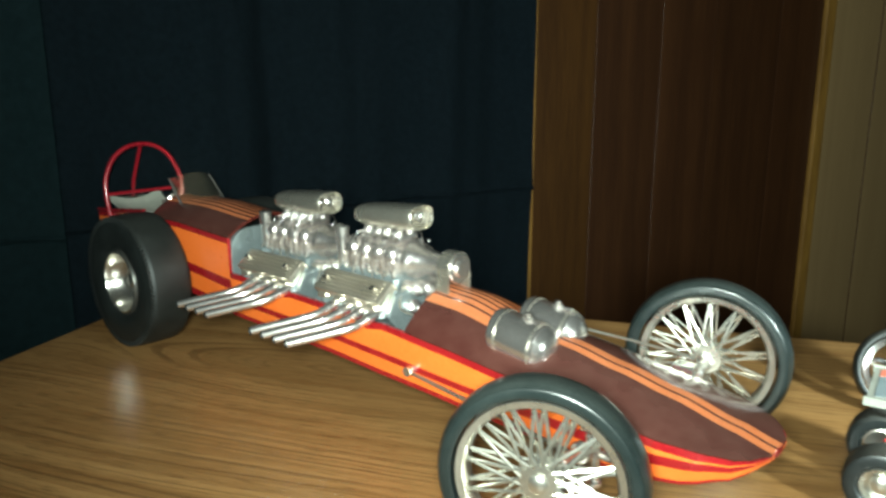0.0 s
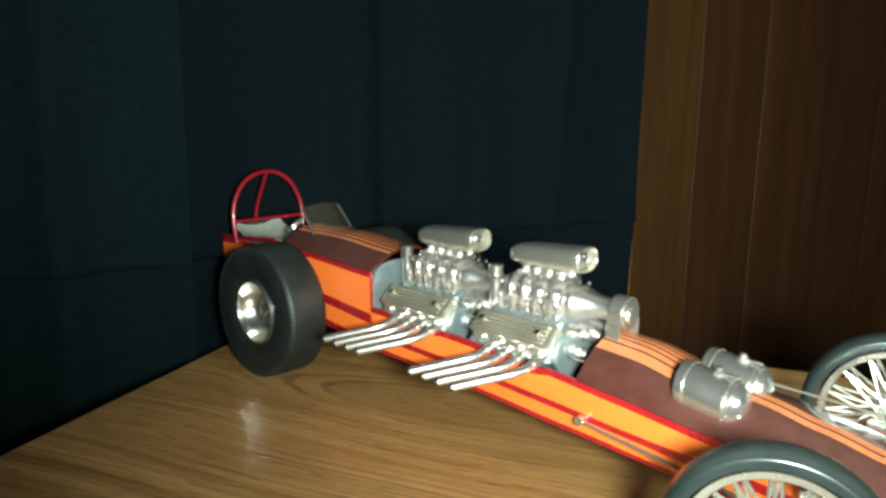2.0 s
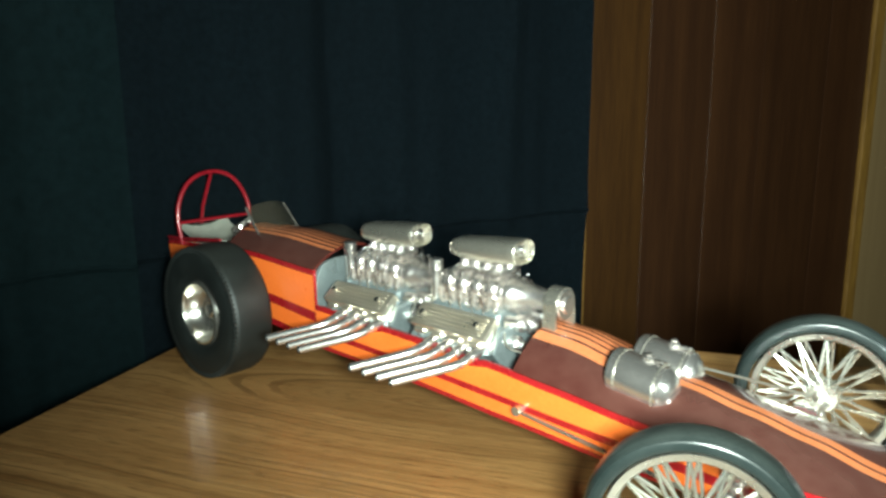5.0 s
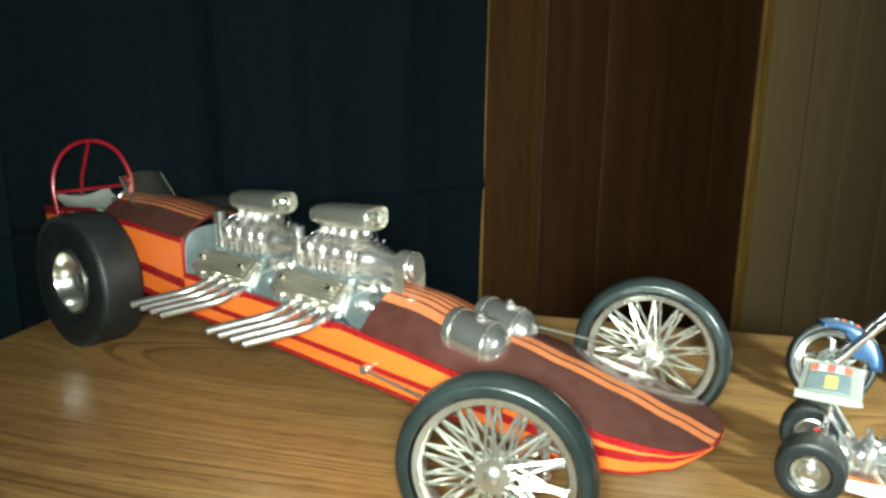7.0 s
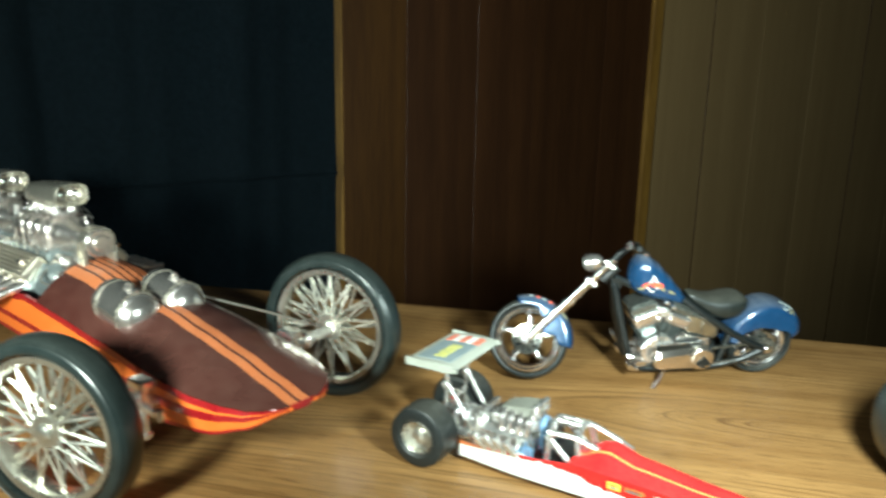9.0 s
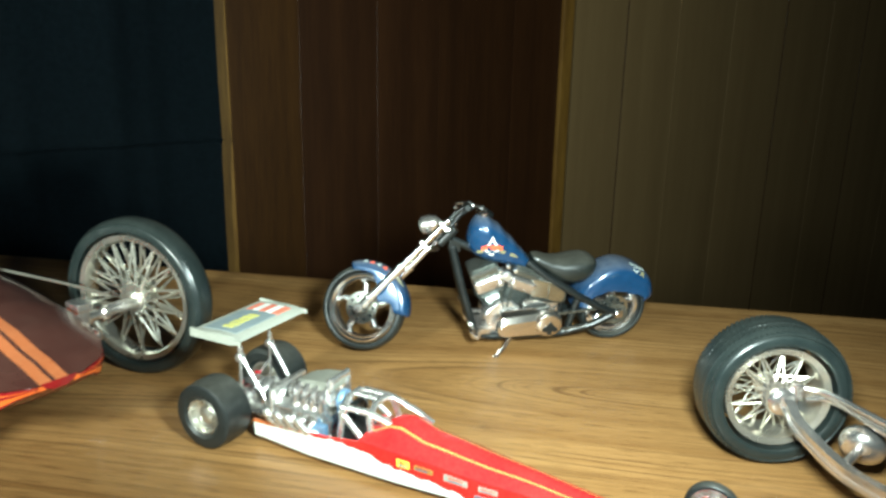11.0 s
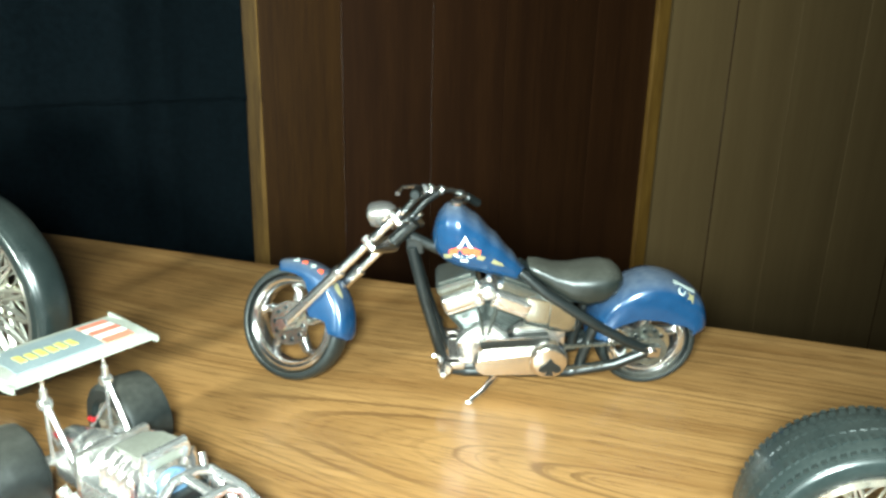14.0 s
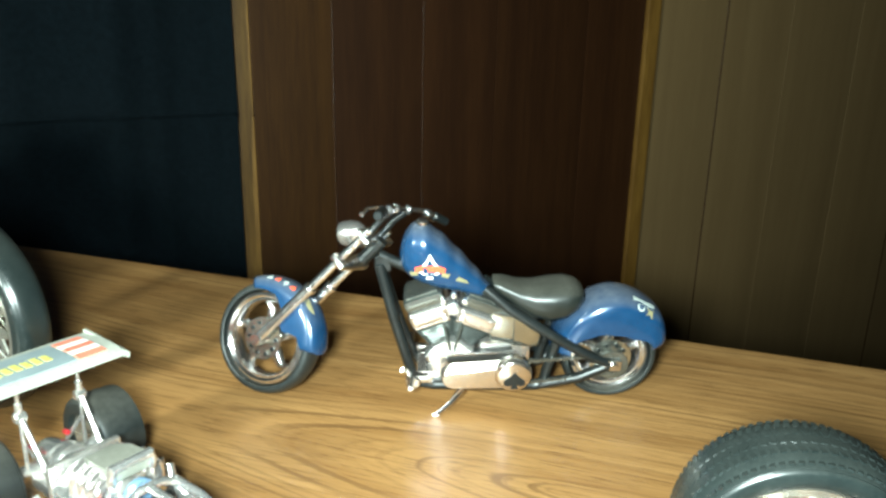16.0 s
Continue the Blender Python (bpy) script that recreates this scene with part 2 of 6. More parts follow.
ORANGE = surface("orange_paint", (0.84, 0.150, 0.022), (0.93, 0.19, 0.034), 0.3, 0, 120, 0.03, 0.5, 0.08, 0.1)
RIM = surface("polished_rim", (0.72, 0.69, 0.62), (0.90, 0.87, 0.80), 0.20, 0.96, 200, 0.06, 0, 0.05, 0.05, 0.0003)
CRIMSON = surface("crimson_paint", (0.30, 0.008, 0.012), (0.40, 0.014, 0.018), 0.28, 0.15, 160, 0.04, 0.5, 0.08, 0.08)
MAROON = surface("maroon_candy_paint", (0.084, 0.013, 0.010), (0.114, 0.021, 0.015), 0.19, 0.3, 30, 0.02, 1.0, 0.05, 0.23)
FADED_ORANGE = surface("orange_pinstripe", (0.52, 0.12, 0.028), (0.62, 0.160, 0.042), 0.30, 0, 120, 0.02, 0.6, 0.08, 0.28)
RED = surface("red_enamel", (0.60, 0.012, 0.014), (0.74, 0.025, 0.022), 0.25, 0, 160, 0.03, 0.5, 0.06, 0.06)
DEEP_RED = surface("red_tube_paint", (0.20, 0.006, 0.012), (0.28, 0.009, 0.017), 0.3, 0.1, 200, 0.03, 0.4)
WHITE = surface("white_enamel", (0.70, 0.69, 0.64), (0.82, 0.81, 0.77), 0.3, 0, 160, 0.03, 0.4, 0.06, 0.1)
BONE = surface("bone_white_plastic", (0.27, 0.275, 0.235), (0.37, 0.375, 0.325), 0.4, 0, 200, 0.05, 0.1, 0.08, 0.25)
PUTTY = surface("putty_grey_plastic", (0.185, 0.185, 0.155), (0.26, 0.26, 0.22), 0.36, 0.1, 200, 0.08, 0.1, 0.08, 0.25)
RUBBER = surface("black_rubber", (0.0060, 0.0085, 0.0085), (0.014, 0.0175, 0.0175), 0.42, 0, 120, 0.08, 0, 0.12, 0.22)
RUBBER_DRY = surface("dry_grey_rubber", (0.008, 0.0125, 0.0125), (0.017, 0.023, 0.022), 0.30, 0, 300, 0.1, 0.12, 0.08, 0.05)
SLICK = surface("smooth_black_rubber", (0.005, 0.0066, 0.0062), (0.010, 0.0128, 0.0122), 0.52, 0, 200, 0.1, 0, 0.08, 0.06)
BLACK = surface("black_enamel", (0.0045, 0.0060, 0.0062), (0.009, 0.0115, 0.0118), 0.34, 0, 200, 0.05, 0.06, 0.08, 0.03)
SEAT = surface("black_seat_vinyl", (0.006, 0.008, 0.007), (0.012, 0.015, 0.0135), 0.38, 0, 300, 0.1, 0.15, 0.08, 0.24)
# strong film: dust, plus the grey reflection on upper faces painted into the colour
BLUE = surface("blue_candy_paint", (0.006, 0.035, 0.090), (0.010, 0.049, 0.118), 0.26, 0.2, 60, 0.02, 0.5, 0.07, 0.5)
STEELBLUE = surface("blue_grey_plastic", (0.12, 0.24, 0.40), (0.24, 0.38, 0.54), 0.26, 0.5, 300, 0.2)
WHEELCORE = surface("ivory_wheel_plastic", (0.52, 0.50, 0.44), (0.68, 0.66, 0.59), 0.28, 0.92, 300, 0.25, 0, 0.08, 0.05)
GOLD = surface("gold_ink", (0.30, 0.20, 0.05), (0.42, 0.30, 0.09), 0.4, 0.2, 300, 0.02)
PALE_INK = surface("pale_grey_ink", (0.33, 0.37, 0.35), (0.46, 0.50, 0.46), 0.4, 0, 400, 0.02)
DIM_GOLD = surface("dim_gold_ink", (0.16, 0.14, 0.07), (0.25, 0.22, 0.11), 0.4, 0, 400, 0.02)
YELLOW = surface("yellow_ink", (0.80, 0.60, 0.06), (0.90, 0.70, 0.12), 0.4, 0, 300, 0.02)
SLATE = surface("slate_blue_ink", (0.11, 0.15, 0.19), (0.16, 0.20, 0.24), 0.4, 0, 300, 0.02)
SCARLET = surface("scarlet_ink", (0.75, 0.08, 0.03), (0.85, 0.12, 0.05), 0.4, 0, 300, 0.02)
DUSTY_SLATE = surface("dusty_slate_ink", (0.17, 0.21, 0.22), (0.24, 0.28, 0.29), 0.4, 0, 300, 0.02)
DUSTY_YELLOW = surface("dusty_yellow_ink", (0.46, 0.42, 0.10), (0.58, 0.52, 0.16), 0.4, 0, 300, 0.02)
DUSTY_RED = surface("dusty_red_ink", (0.58, 0.13, 0.08), (0.70, 0.20, 0.13), 0.4, 0, 300, 0.02)
VARNISH = surface("dark_varnish", (0.030, 0.012, 0.005), (0.050, 0.021, 0.009), 0.26, 0, 900, 0.8, 0, 0.06, 0, 0.0008)
VARNISH.node_tree.nodes["Principled BSDF"].inputs["Specular IOR Level"].default_value = 0.22
SCREEN = clear("tinted_acetate", (0.80, 0.70, 0.54))


# ---- mesh tools ----
def link_mesh(name, bm, mats, parent=None, label="", angle=38, smooth=True):
    me = bpy.data.meshes.new(name)
    bmesh.ops.recalc_face_normals(bm, faces=bm.faces)
    limit = math.cos(radians(angle))
    loose = []
    if smooth:
        bm.normal_update()
        size = {f: f.calc_area() for f in bm.faces}
        for f in bm.faces:
            fn = f.normal
            for v in f.verts:
                total = fn * size[f]
                for g in v.link_faces:
                    if g is not f and fn.dot(g.normal) > limit:
                        total = total + g.normal * size[g]
                loose.append(total.normalized())
    bm.to_mesh(me)
    bm.free()
    for m in mats if isinstance(mats, (list, tuple)) else [mats]:
        me.materials.append(m)
    if smooth:
        me.shade_smooth()
        me.normals_split_custom_set(loose)
    ob = new(name, me)
    if parent is not None:
        ob.parent = parent
    return tagged(ob, label)


def part(name, bm, material, parent, label="", angle=38, at=None):
    ob = link_mesh(name, bm, material, parent, label, angle)
    if at is not None:
        ob.matrix_basis = at
    return ob


def again(ob, m, parent=None):
    """One more part on the same mesh, with its own sub-parts."""
    twin = copy_thing(ob, m)
    if parent is not None:
        twin.parent = parent
    return twin


def thing(name, m, label, category, group=""):
    root = new(name)
    root.empty_display_size = 0.02
    root.matrix_basis = m
    return tagged(root, label, category, group)


def box(bm, c, size, bevel=0.0, m=None, mat=0, segs=2):
    made = bmesh.ops.create_cube(bm, size=1.0)["verts"]
    bmesh.ops.scale(bm, vec=size, verts=made)
    bmesh.ops.translate(bm, vec=c, verts=made)
    if bevel:
        edges = list({e for v in made for e in v.link_edges})
        res = bmesh.ops.bevel(bm, geom=edges, offset=bevel, segments=segs, profile=0.6, affect="EDGES", clamp_overlap=True)
        made = list({v for v in res["verts"]} | {v for v in made if v.is_valid})
    if m is not None:
        bmesh.ops.transform(bm, matrix=m, verts=made)
    for f in {f for v in made for f in v.link_faces}:
        f.material_index = mat
    return made


def rings(bm, loops, closed=True, caps=True, mat=0, mats=None):
    """Skin a row of loops of points. mats: a material for each strip round the loop."""
    rows = [[bm.verts.new(p) for p in loop] for loop in loops]
    n = len(rows[0])
    for a, b in zip(rows, rows[1:]):
        for i in range(n if closed else n - 1):
            j = (i + 1) % n
            f = bm.faces.new((a[i], a[j], b[j], b[i]))
            f.material_index = mats[i] if mats else mat
    if caps and closed:
        for row in (rows[0][::-1], rows[-1]):
            f = bm.faces.new(row)
            f.material_index = mat
    return rows


def tube(bm, pts, r, n=10, mat=0, caps=True):
    """A round bar along points; r may be one radius for each point."""
    pts = [Vector(p) for p in pts]
    rad = r if isinstance(r, (list, tuple)) else [r] * len(pts)
    t0 = (pts[1] - pts[0]).normalized()
    side = t0.orthogonal().normalized()
    loops = []
    for i, p in enumerate(pts):
        a = pts[max(i - 1, 0)]
        b = pts[min(i + 1, len(pts) - 1)]
        t = (b - a).normalized()
        side = (side - t * side.dot(t)).normalized()
        up = t.cross(side)
        k = 1.0
        if 0 < i < len(pts) - 1:
            c = (p - a).normalized().dot((b - p).normalized())
            k = 1 / max(0.6, math.sqrt((1 + c) / 2))
        loops.append([p + (side * math.cos(q) + up * math.sin(q)) * rad[i] * k for q in (2 * math.pi * s / n for s in range(n))])
    rings(bm, loops, True, caps, mat)


def curve_pts(pts, steps=6):
    """Catmull-Rom through points."""
    p = [Vector(q) for q in pts]
    p = [p[0] * 2 - p[1], *p, p[-1] * 2 - p[-2]]
    out = []
    for i in range(1, len(p) - 2):
        for s in range(steps):
            t = s / steps
            out.append(0.5 * ((2 * p[i]) + (p[i + 1] - p[i - 1]) * t + (2 * p[i - 1] - 5 * p[i] + 4 * p[i + 1] - p[i + 2]) * t * t + (3 * p[i] - p[i - 1] - 3 * p[i + 1] + p[i + 2]) * t ** 3))
    out.append(p[-2])
    return out


def lathe(bm, profile, n=32, m=None, mat=0, mats=None, closed=False):
    """Turn (radius, along y) pairs about the y axis."""
    cols = []
    for i in range(n):
        a = 2 * math.pi * i / n
        cols.append([bm.verts.new(Vector((r * math.cos(a), y, r * math.sin(a)))) for r, y in profile])
    k = len(profile)
    faces = []
    for i in range(n):
        a, b = cols[i], cols[(i + 1) % n]
        for j in range(k if closed else k - 1):
            q = (j + 1) % k
            f = bm.faces.new((a[j], a[q], b[q], b[j]))
            f.material_index = mats[j] if mats else mat
            faces.append(f)
    verts = [v for c in cols for v in c]
    if m is not None:
        bmesh.ops.transform(bm, matrix=m, verts=verts)
    return verts


def shaft(bm, a, b, r, n=16, mat=0, bevel=0.0):
    """A solid cylinder from a to b."""
    a, b = Vector(a), Vector(b)
    d = (b - a).normalized()
    if bevel:
        tube(bm, [a, a + d * bevel, b - d * bevel, b], [r - bevel, r, r, r - bevel], n, mat)
    else:
        tube(bm, [a, b], r, n, mat)


def ell(cx, cy, cz, ry, rz, n=20, power=2.0):
    """A loop in the plane x = cx: an ellipse, or a squarer form for a higher power."""
    out = []
    for i in range(n):
        a = 2 * math.pi * i / n
        c, s = math.cos(a), math.sin(a)
        out.append((cx, cy + ry * math.copysign(abs(c) ** (2 / power), c), cz + rz * math.copysign(abs(s) ** (2 / power), s)))
    return out


def lerp(table, x):
    """Value at x of a table of (x, value)."""
    for (a, u), (b, v) in zip(table, table[1:]):
        if x <= b:
            k = max(0.0, (x - a) / (b - a))
            return u + (v - u) * (k * k * (3 - 2 * k) * 0.5 + k * 0.5)
    return table[-1][1]


# ---- the room: panelled wall, cloth, plain walls, floor, ceiling ----
ROOM = pose(0.1174, 0.9493, 0, 0, 0, 31.5)          # x along the panelled wall, -y into the room
FLOOR_Z, TOP_Z = -0.76, 1.64


def slab(name, c, size, mat, label, category):
    bm = bmesh.new()
    box(bm, c, size)
    ob = link_mesh(name, bm, mat, None, label)
    ob.matrix_basis = ROOM
    return tagged(ob, label, category, kind="structure")


wall_back = slab("wall_back", (0.75, 0.075, 0.44), (5.1, 0.1, 2.4), PLASTER, "plain wall carrying dark vertical wood panelling", "wall")
slab("wall_left", (-1.85, -1.75, 0.44), (0.1, 3.55, 2.4), PLASTER, "plain dull plaster wall of the room", "wall")
slab("wall_right", (3.35, -1.75, 0.44), (0.1, 3.55, 2.4), PLASTER, "plain dull plaster wall of the room", "wall")
slab("wall_behind", (0.75, -3.55, 0.44), (5.1, 0.1, 2.4), PLASTER, "plain dull plaster wall of the room", "wall")
slab("floor", (0.75, -1.75, FLOOR_Z - 0.05), (5.3, 3.8, 0.1), CARPET, "dark carpeted floor under the table", "floor")
slab("ceiling", (0.75, -1.75, TOP_Z + 0.05), (5.3, 3.8, 0.1), PLASTER, "plain dull ceiling", "ceiling")

# ---- the table ----
TABLE = pose(0.21, 0.579, 0, 0, 0, -16.7)      # x along the back edge, -y to the front
bm = bmesh.new()
corner = [(-0.485, -0.012), (-0.473, 0.0), (1.20, 0.0), (1.20, -0.80), (-0.485, -0.80)]
low, up = [bm.verts.new((x, y, -0.022)) for x, y in corner], [bm.verts.new((x, y, 0.0)) for x, y in corner]
bm.faces.new(up), bm.faces.new(low[::-1])
for i in range(5):
    bm.faces.new((low[i], low[(i + 1) % 5], up[(i + 1) % 5], up[i]))
bmesh.ops.bevel(bm, geom=[e for e in bm.edges if all(v.co.z > -0.001 for v in e.verts)], offset=0.0015, segments=2, affect="EDGES")
table = thing("table", TABLE, "oak-grained laminate table standing cornerwise against the wall", "table")
part("tabletop", bm, OAK, table, "glossy oak-grained laminate top")
leg = None
for x, y in ((-0.44, -0.76), (1.15, -0.76), (1.15, -0.05), (-0.40, -0.07)):
    if leg is None:
        bm = bmesh.new()
        box(bm, (0, 0, (FLOOR_Z - 0.022) / 2), (0.045, 0.045, -FLOOR_Z - 0.022), 0.003)
        leg = part("leg", bm, OAK, table, at=pose(x, y, 0))
    else:
        again(leg, pose(x, y, 0))

# planks of the panelled wall, grain upright
UPRIGHT = Matrix(((0, 1, 0, 0), (0, 0, 1, 0), (1, 0, 0, 0), (0, 0, 0, 1)))
edges = [-1.80, -1.55, -1.32, -1.10, -0.86, -0.63, -0.40, -0.22, -0.058, -0.002, 0.094, 0.213, 0.3205, 0.470, 0.584, 0.745, 0.90, 1.086, 1.29, 1.50, 1.68, 1.95, 2.20, 2.48, 2.75, 3.02, 3.30]
for a, b in zip(edges, edges[1:]):
    bm = bmesh.new()
    box(bm, (0.44, (b - a) / 2, 0.0125), (2.39, b - a - 0.0005, 0.024), 0.0009, None, 0, 2)
    strip = abs(a + 0.058) < 1e-6
    warm = abs(a + 0.002) < 1e-6
    # planks right of the batten take the colour with the veil painted in
    part("plank", bm, PINE if strip else AMBER if warm else VEILED_PANEL if a > 0.58 else PANEL, wall_back, "pale bare wood strip" if strip else "amber-stained plank with a knot" if warm else "", at=pose(a, 0, 0) @ UPRIGHT)
for a in (0.094, 0.213, 0.745, 1.29, 1.68):
    bm = bmesh.new()
    tube(bm, [(-0.70 + 0.1 * i, 0.0003 * math.sin(i * 2.3), -0.0001) for i in range(22)], 0.0009, 10)
    part("bead", bm, VARNISH, wall_back, "glossy bead of varnish in a plank joint", at=pose(a, 0, 0) @ UPRIGHT)
bm = bmesh.new()
box(bm, (0.44, 0, -0.0035), (2.39, 0.0240, 0.009), 0.0025)
part("batten", bm, PINE, wall_back, "narrow pale wooden cover strip", at=pose(0.586, 0, 0) @ UPRIGHT)


def drape(name, m, x0, x1, seed, crease, mat, label):
    """A hanging cloth: shallow upright folds, a pressed crosswise crease, its head turned back to the wall."""
    bm = bmesh.new()
    nx, zs = 130, [FLOOR_Z + 0.02 + 0.03 * i for i in range(70)]
    zs = sorted(zs + [crease - 0.004, crease - 0.001, crease + 0.001, crease + 0.004])
    grid = []
    for z in zs:
        row = []
        for i in range(nx + 1):
            x = x0 + (x1 - x0) * i / nx
            f = noise.noise((x * 9, z * 0.4, seed)) * 0.034 + noise.noise((x * 27, z * 0.8, seed + 5)) * 0.013 + noise.noise((x * 6, z * 7, seed + 9)) * 0.006
            f = min(f, 0.012 + 0.2 * (f - 0.012))
            if i == nx:
                f *= 0.4
            lap = max(0.0, 1 - (x1 - x) / 0.07) if x1 < -0.1 else 0.0
            f = f * (1 - lap) - 0.026 * lap
            f += 0.004 * math.exp(-((z - crease) / 0.004) ** 2) * -1 + (0.002 if z < crease else 0)
            f += 0.02 * max(0.0, min(1.0, (z - 0.95) / 0.3))
            row.append(bm.verts.new((x, f, z)))
        grid.append(row)
    for a, b in zip(grid, grid[1:]):
        for i in range(nx):
            bm.faces.new((a[i], a[i + 1], b[i + 1], b[i]))
    geom = bmesh.ops.solidify(bm, geom=bm.faces[:], thickness=0.0012)
    ob = link_mesh(name, bm, mat, None, label, 60)
    ob.matrix_basis = m
    return tagged(ob, label, "cloth", "black cloths on the wall")


drape("black_cloth", pose(0.108, 0.912, 0, 0, 0, 31.3), -0.60, 0.0, 1.0, 0.068, CLOTH, "black cloth hung over the wall, creased crosswise")
drape("black_cloth", pose(0.110, 0.905, 0, 0, 0, 31.3), -1.45, -0.515, 7.0, 0.066, CLOTH_LIGHTENED, "lightened greenish-black cloth hung over the wall, its edge overlapping")


# ---- wire wheels ----
def wire_wheel(parent, at, r_tyre, width, r_rim, spokes, core, rubber, spoke_r, lug=0, dish=0.0, label=""):
    """Wheel about the y axis at its centre: rim and hub, tyre, spokes laced crosswise."""
    w = width / 2
    bm = bmesh.new()
    lathe(bm, [(r_rim - 0.0022, -w * 0.72), (r_rim + 0.0006, -w * 0.80), (r_rim + 0.0008, -w * 0.70), (r_rim - 0.0008, -w * 0.5), (r_rim - 0.0012, 0),
               (r_rim - 0.0008, w * 0.5), (r_rim + 0.0008, w * 0.70), (r_rim + 0.0006, w * 0.80), (r_rim - 0.0022, w * 0.72), (r_rim - 0.0034, w * 0.45), (r_rim - 0.0030, 0), (r_rim - 0.0034, -w * 0.45)], 64, closed=True)
    h = r_rim * 0.15
    lathe(bm, [(0.0001, -w * 1.0), (h * 0.5, -w * 1.0), (h * 0.75, -w * 0.9), (h * 0.8, -w * 0.72), (h * 1.5, -w * 0.7), (h * 1.55, -w * 0.55), (h * 0.85, -w * 0.5), (h * 0.8, w * 0.5), (h * 1.55, w * 0.55), (h * 1.5, w * 0.7), (h * 0.8, w * 0.72), (h * 0.75, w * 0.9), (h * 0.5, w * 1.0), (0.0001, w * 1.0)], 24)
    wheel = part("wheel", bm, core, parent, label, at=at)
    bm = bmesh.new()
    prof = []
    t = (r_tyre - r_rim) / 2
    for i in range(44):
        a = math.pi * (-0.62 + 1.24 * i / 43)
        ridge = 1.045 if i in (9, 10, 33, 34) else 0.975 if i in (8, 11, 32, 35) else 1.0
        prof.append((r_rim + t * 0.95 + (t * 1.05) * math.copysign(abs(math.cos(a)) ** 0.75, math.cos(a)), ridge * w * math.copysign(abs(math.sin(a)) ** 0.8, math.sin(a))))
    lathe(bm, prof, 80, closed=True)
    part("tyre", bm, rubber, wheel, "", 50)
    if lug:
        bm = bmesh.new()
        for y, off in ((-0.80, 0), (-0.50, 0.5), (-0.17, 0), (0.17, 0.5), (0.50, 0), (0.80, 0.5)):
            for i in range(lug):
                a = 2 * math.pi * (i + off) / lug
                drop = t * (0.33 if abs(y) > 0.6 else 0.10 if abs(y) > 0.4 else 0.04)
                skew = 0.25 if off else -0.25
                box(bm, (0, w * y, r_tyre - drop), (2 * math.pi * r_tyre / lug * 0.58, w * 0.19, 0.0006), 0.0, Matrix.Rotation(a, 4, "Y") @ Matrix.Translation((0, w * y, 0)) @ Matrix.Rotation(skew, 4, "Z") @ Matrix.Translation((0, -w * y, 0)))
        tagged(part("tread", bm, rubber, wheel, "rows of small rubber tread blocks", 20), kind="stuff")
    made = {}
    for i in range(spokes):
        side = 1 if i % 2 else -1
        lean = 1 if (i // 2) % 2 else -1
        a = 2 * math.pi * i / spokes
        key = (side, lean)
        if key not in made:
            bm = bmesh.new()
            q, step = lean * 0.36, lean * 2 * math.pi / spokes
            p1 = Vector(((r_rim - 0.002) * math.cos(step), side * w * 0.12 + dish, (r_rim - 0.002) * math.sin(step)))
            p0 = Vector((h * 1.3 * math.cos(-q), side * w * 0.62, h * 1.3 * math.sin(-q)))
            tube(bm, [p0, p1], spoke_r, 5)
            made[key] = part("spoke", bm, core, wheel, at=Matrix.Rotation(a, 4, "Y"))
        else:
            o = new("spoke", made[key].data)
            o.parent = wheel
            o.matrix_basis = Matrix.Rotation(a, 4, "Y")
    return wheel


# ---- the orange dragster ----
DRAG = pose(0.0975, 0.3337, 0, 0, 0, -41.2)
dragster = thing("dragster_model", DRAG, "orange and maroon twin-engined dragster model kit on the table", "model car")
HALF = [(-0.53, 0.027), (-0.47, 0.0325), (-0.36, 0.0335), (-0.29, 0.0345), (-0.13, 0.0365), (-0.06, 0.0385), (0.0, 0.0385), (0.02, 0.0370), (0.038, 0.0328), (0.050, 0.0268), (0.0570, 0.0198), (0.0605, 0.0130), (0.0615, 0.0090)]
BASE = [(-0.53, 0.058), (-0.47, 0.050), (-0.36, 0.0405), (-0.29, 0.0345), (-0.20, 0.0330), (-0.13, 0.0300), (-0.05, 0.0275), (0.0, 0.0255), (0.03, 0.0280), (0.05, 0.0340), (0.0615, 0.0410)]
EDGE = [(-0.53, 0.083), (-0.47, 0.0885), (-0.37, 0.0935), (-0.296, 0.0905)]
EDGE_F = [(-0.30, 0.0665), (-0.23, 0.0655), (-0.15, 0.0635), (-0.10, 0.0600), (-0.05, 0.0560), (0.0, 0.0500), (0.03, 0.0465), (0.0615, 0.0430)]
CROWN = [(-0.405, 0.107), (-0.35, 0.1075), (-0.296, 0.1035)]
CROWN_F = [(-0.128, 0.0810), (-0.105, 0.0795), (-0.07, 0.0715), (-0.04, 0.0665), (-0.013, 0.0612), (0.016, 0.0552), (0.043, 0.0482), (0.0615, 0.0432)]


def bowed(s, k):
    """Half width at station s, k of the way up the side: slightly tumbled in at the foot."""
    return lerp(HALF, s) * (0.90 + 0.10 * min(1.0, k * 1.6))


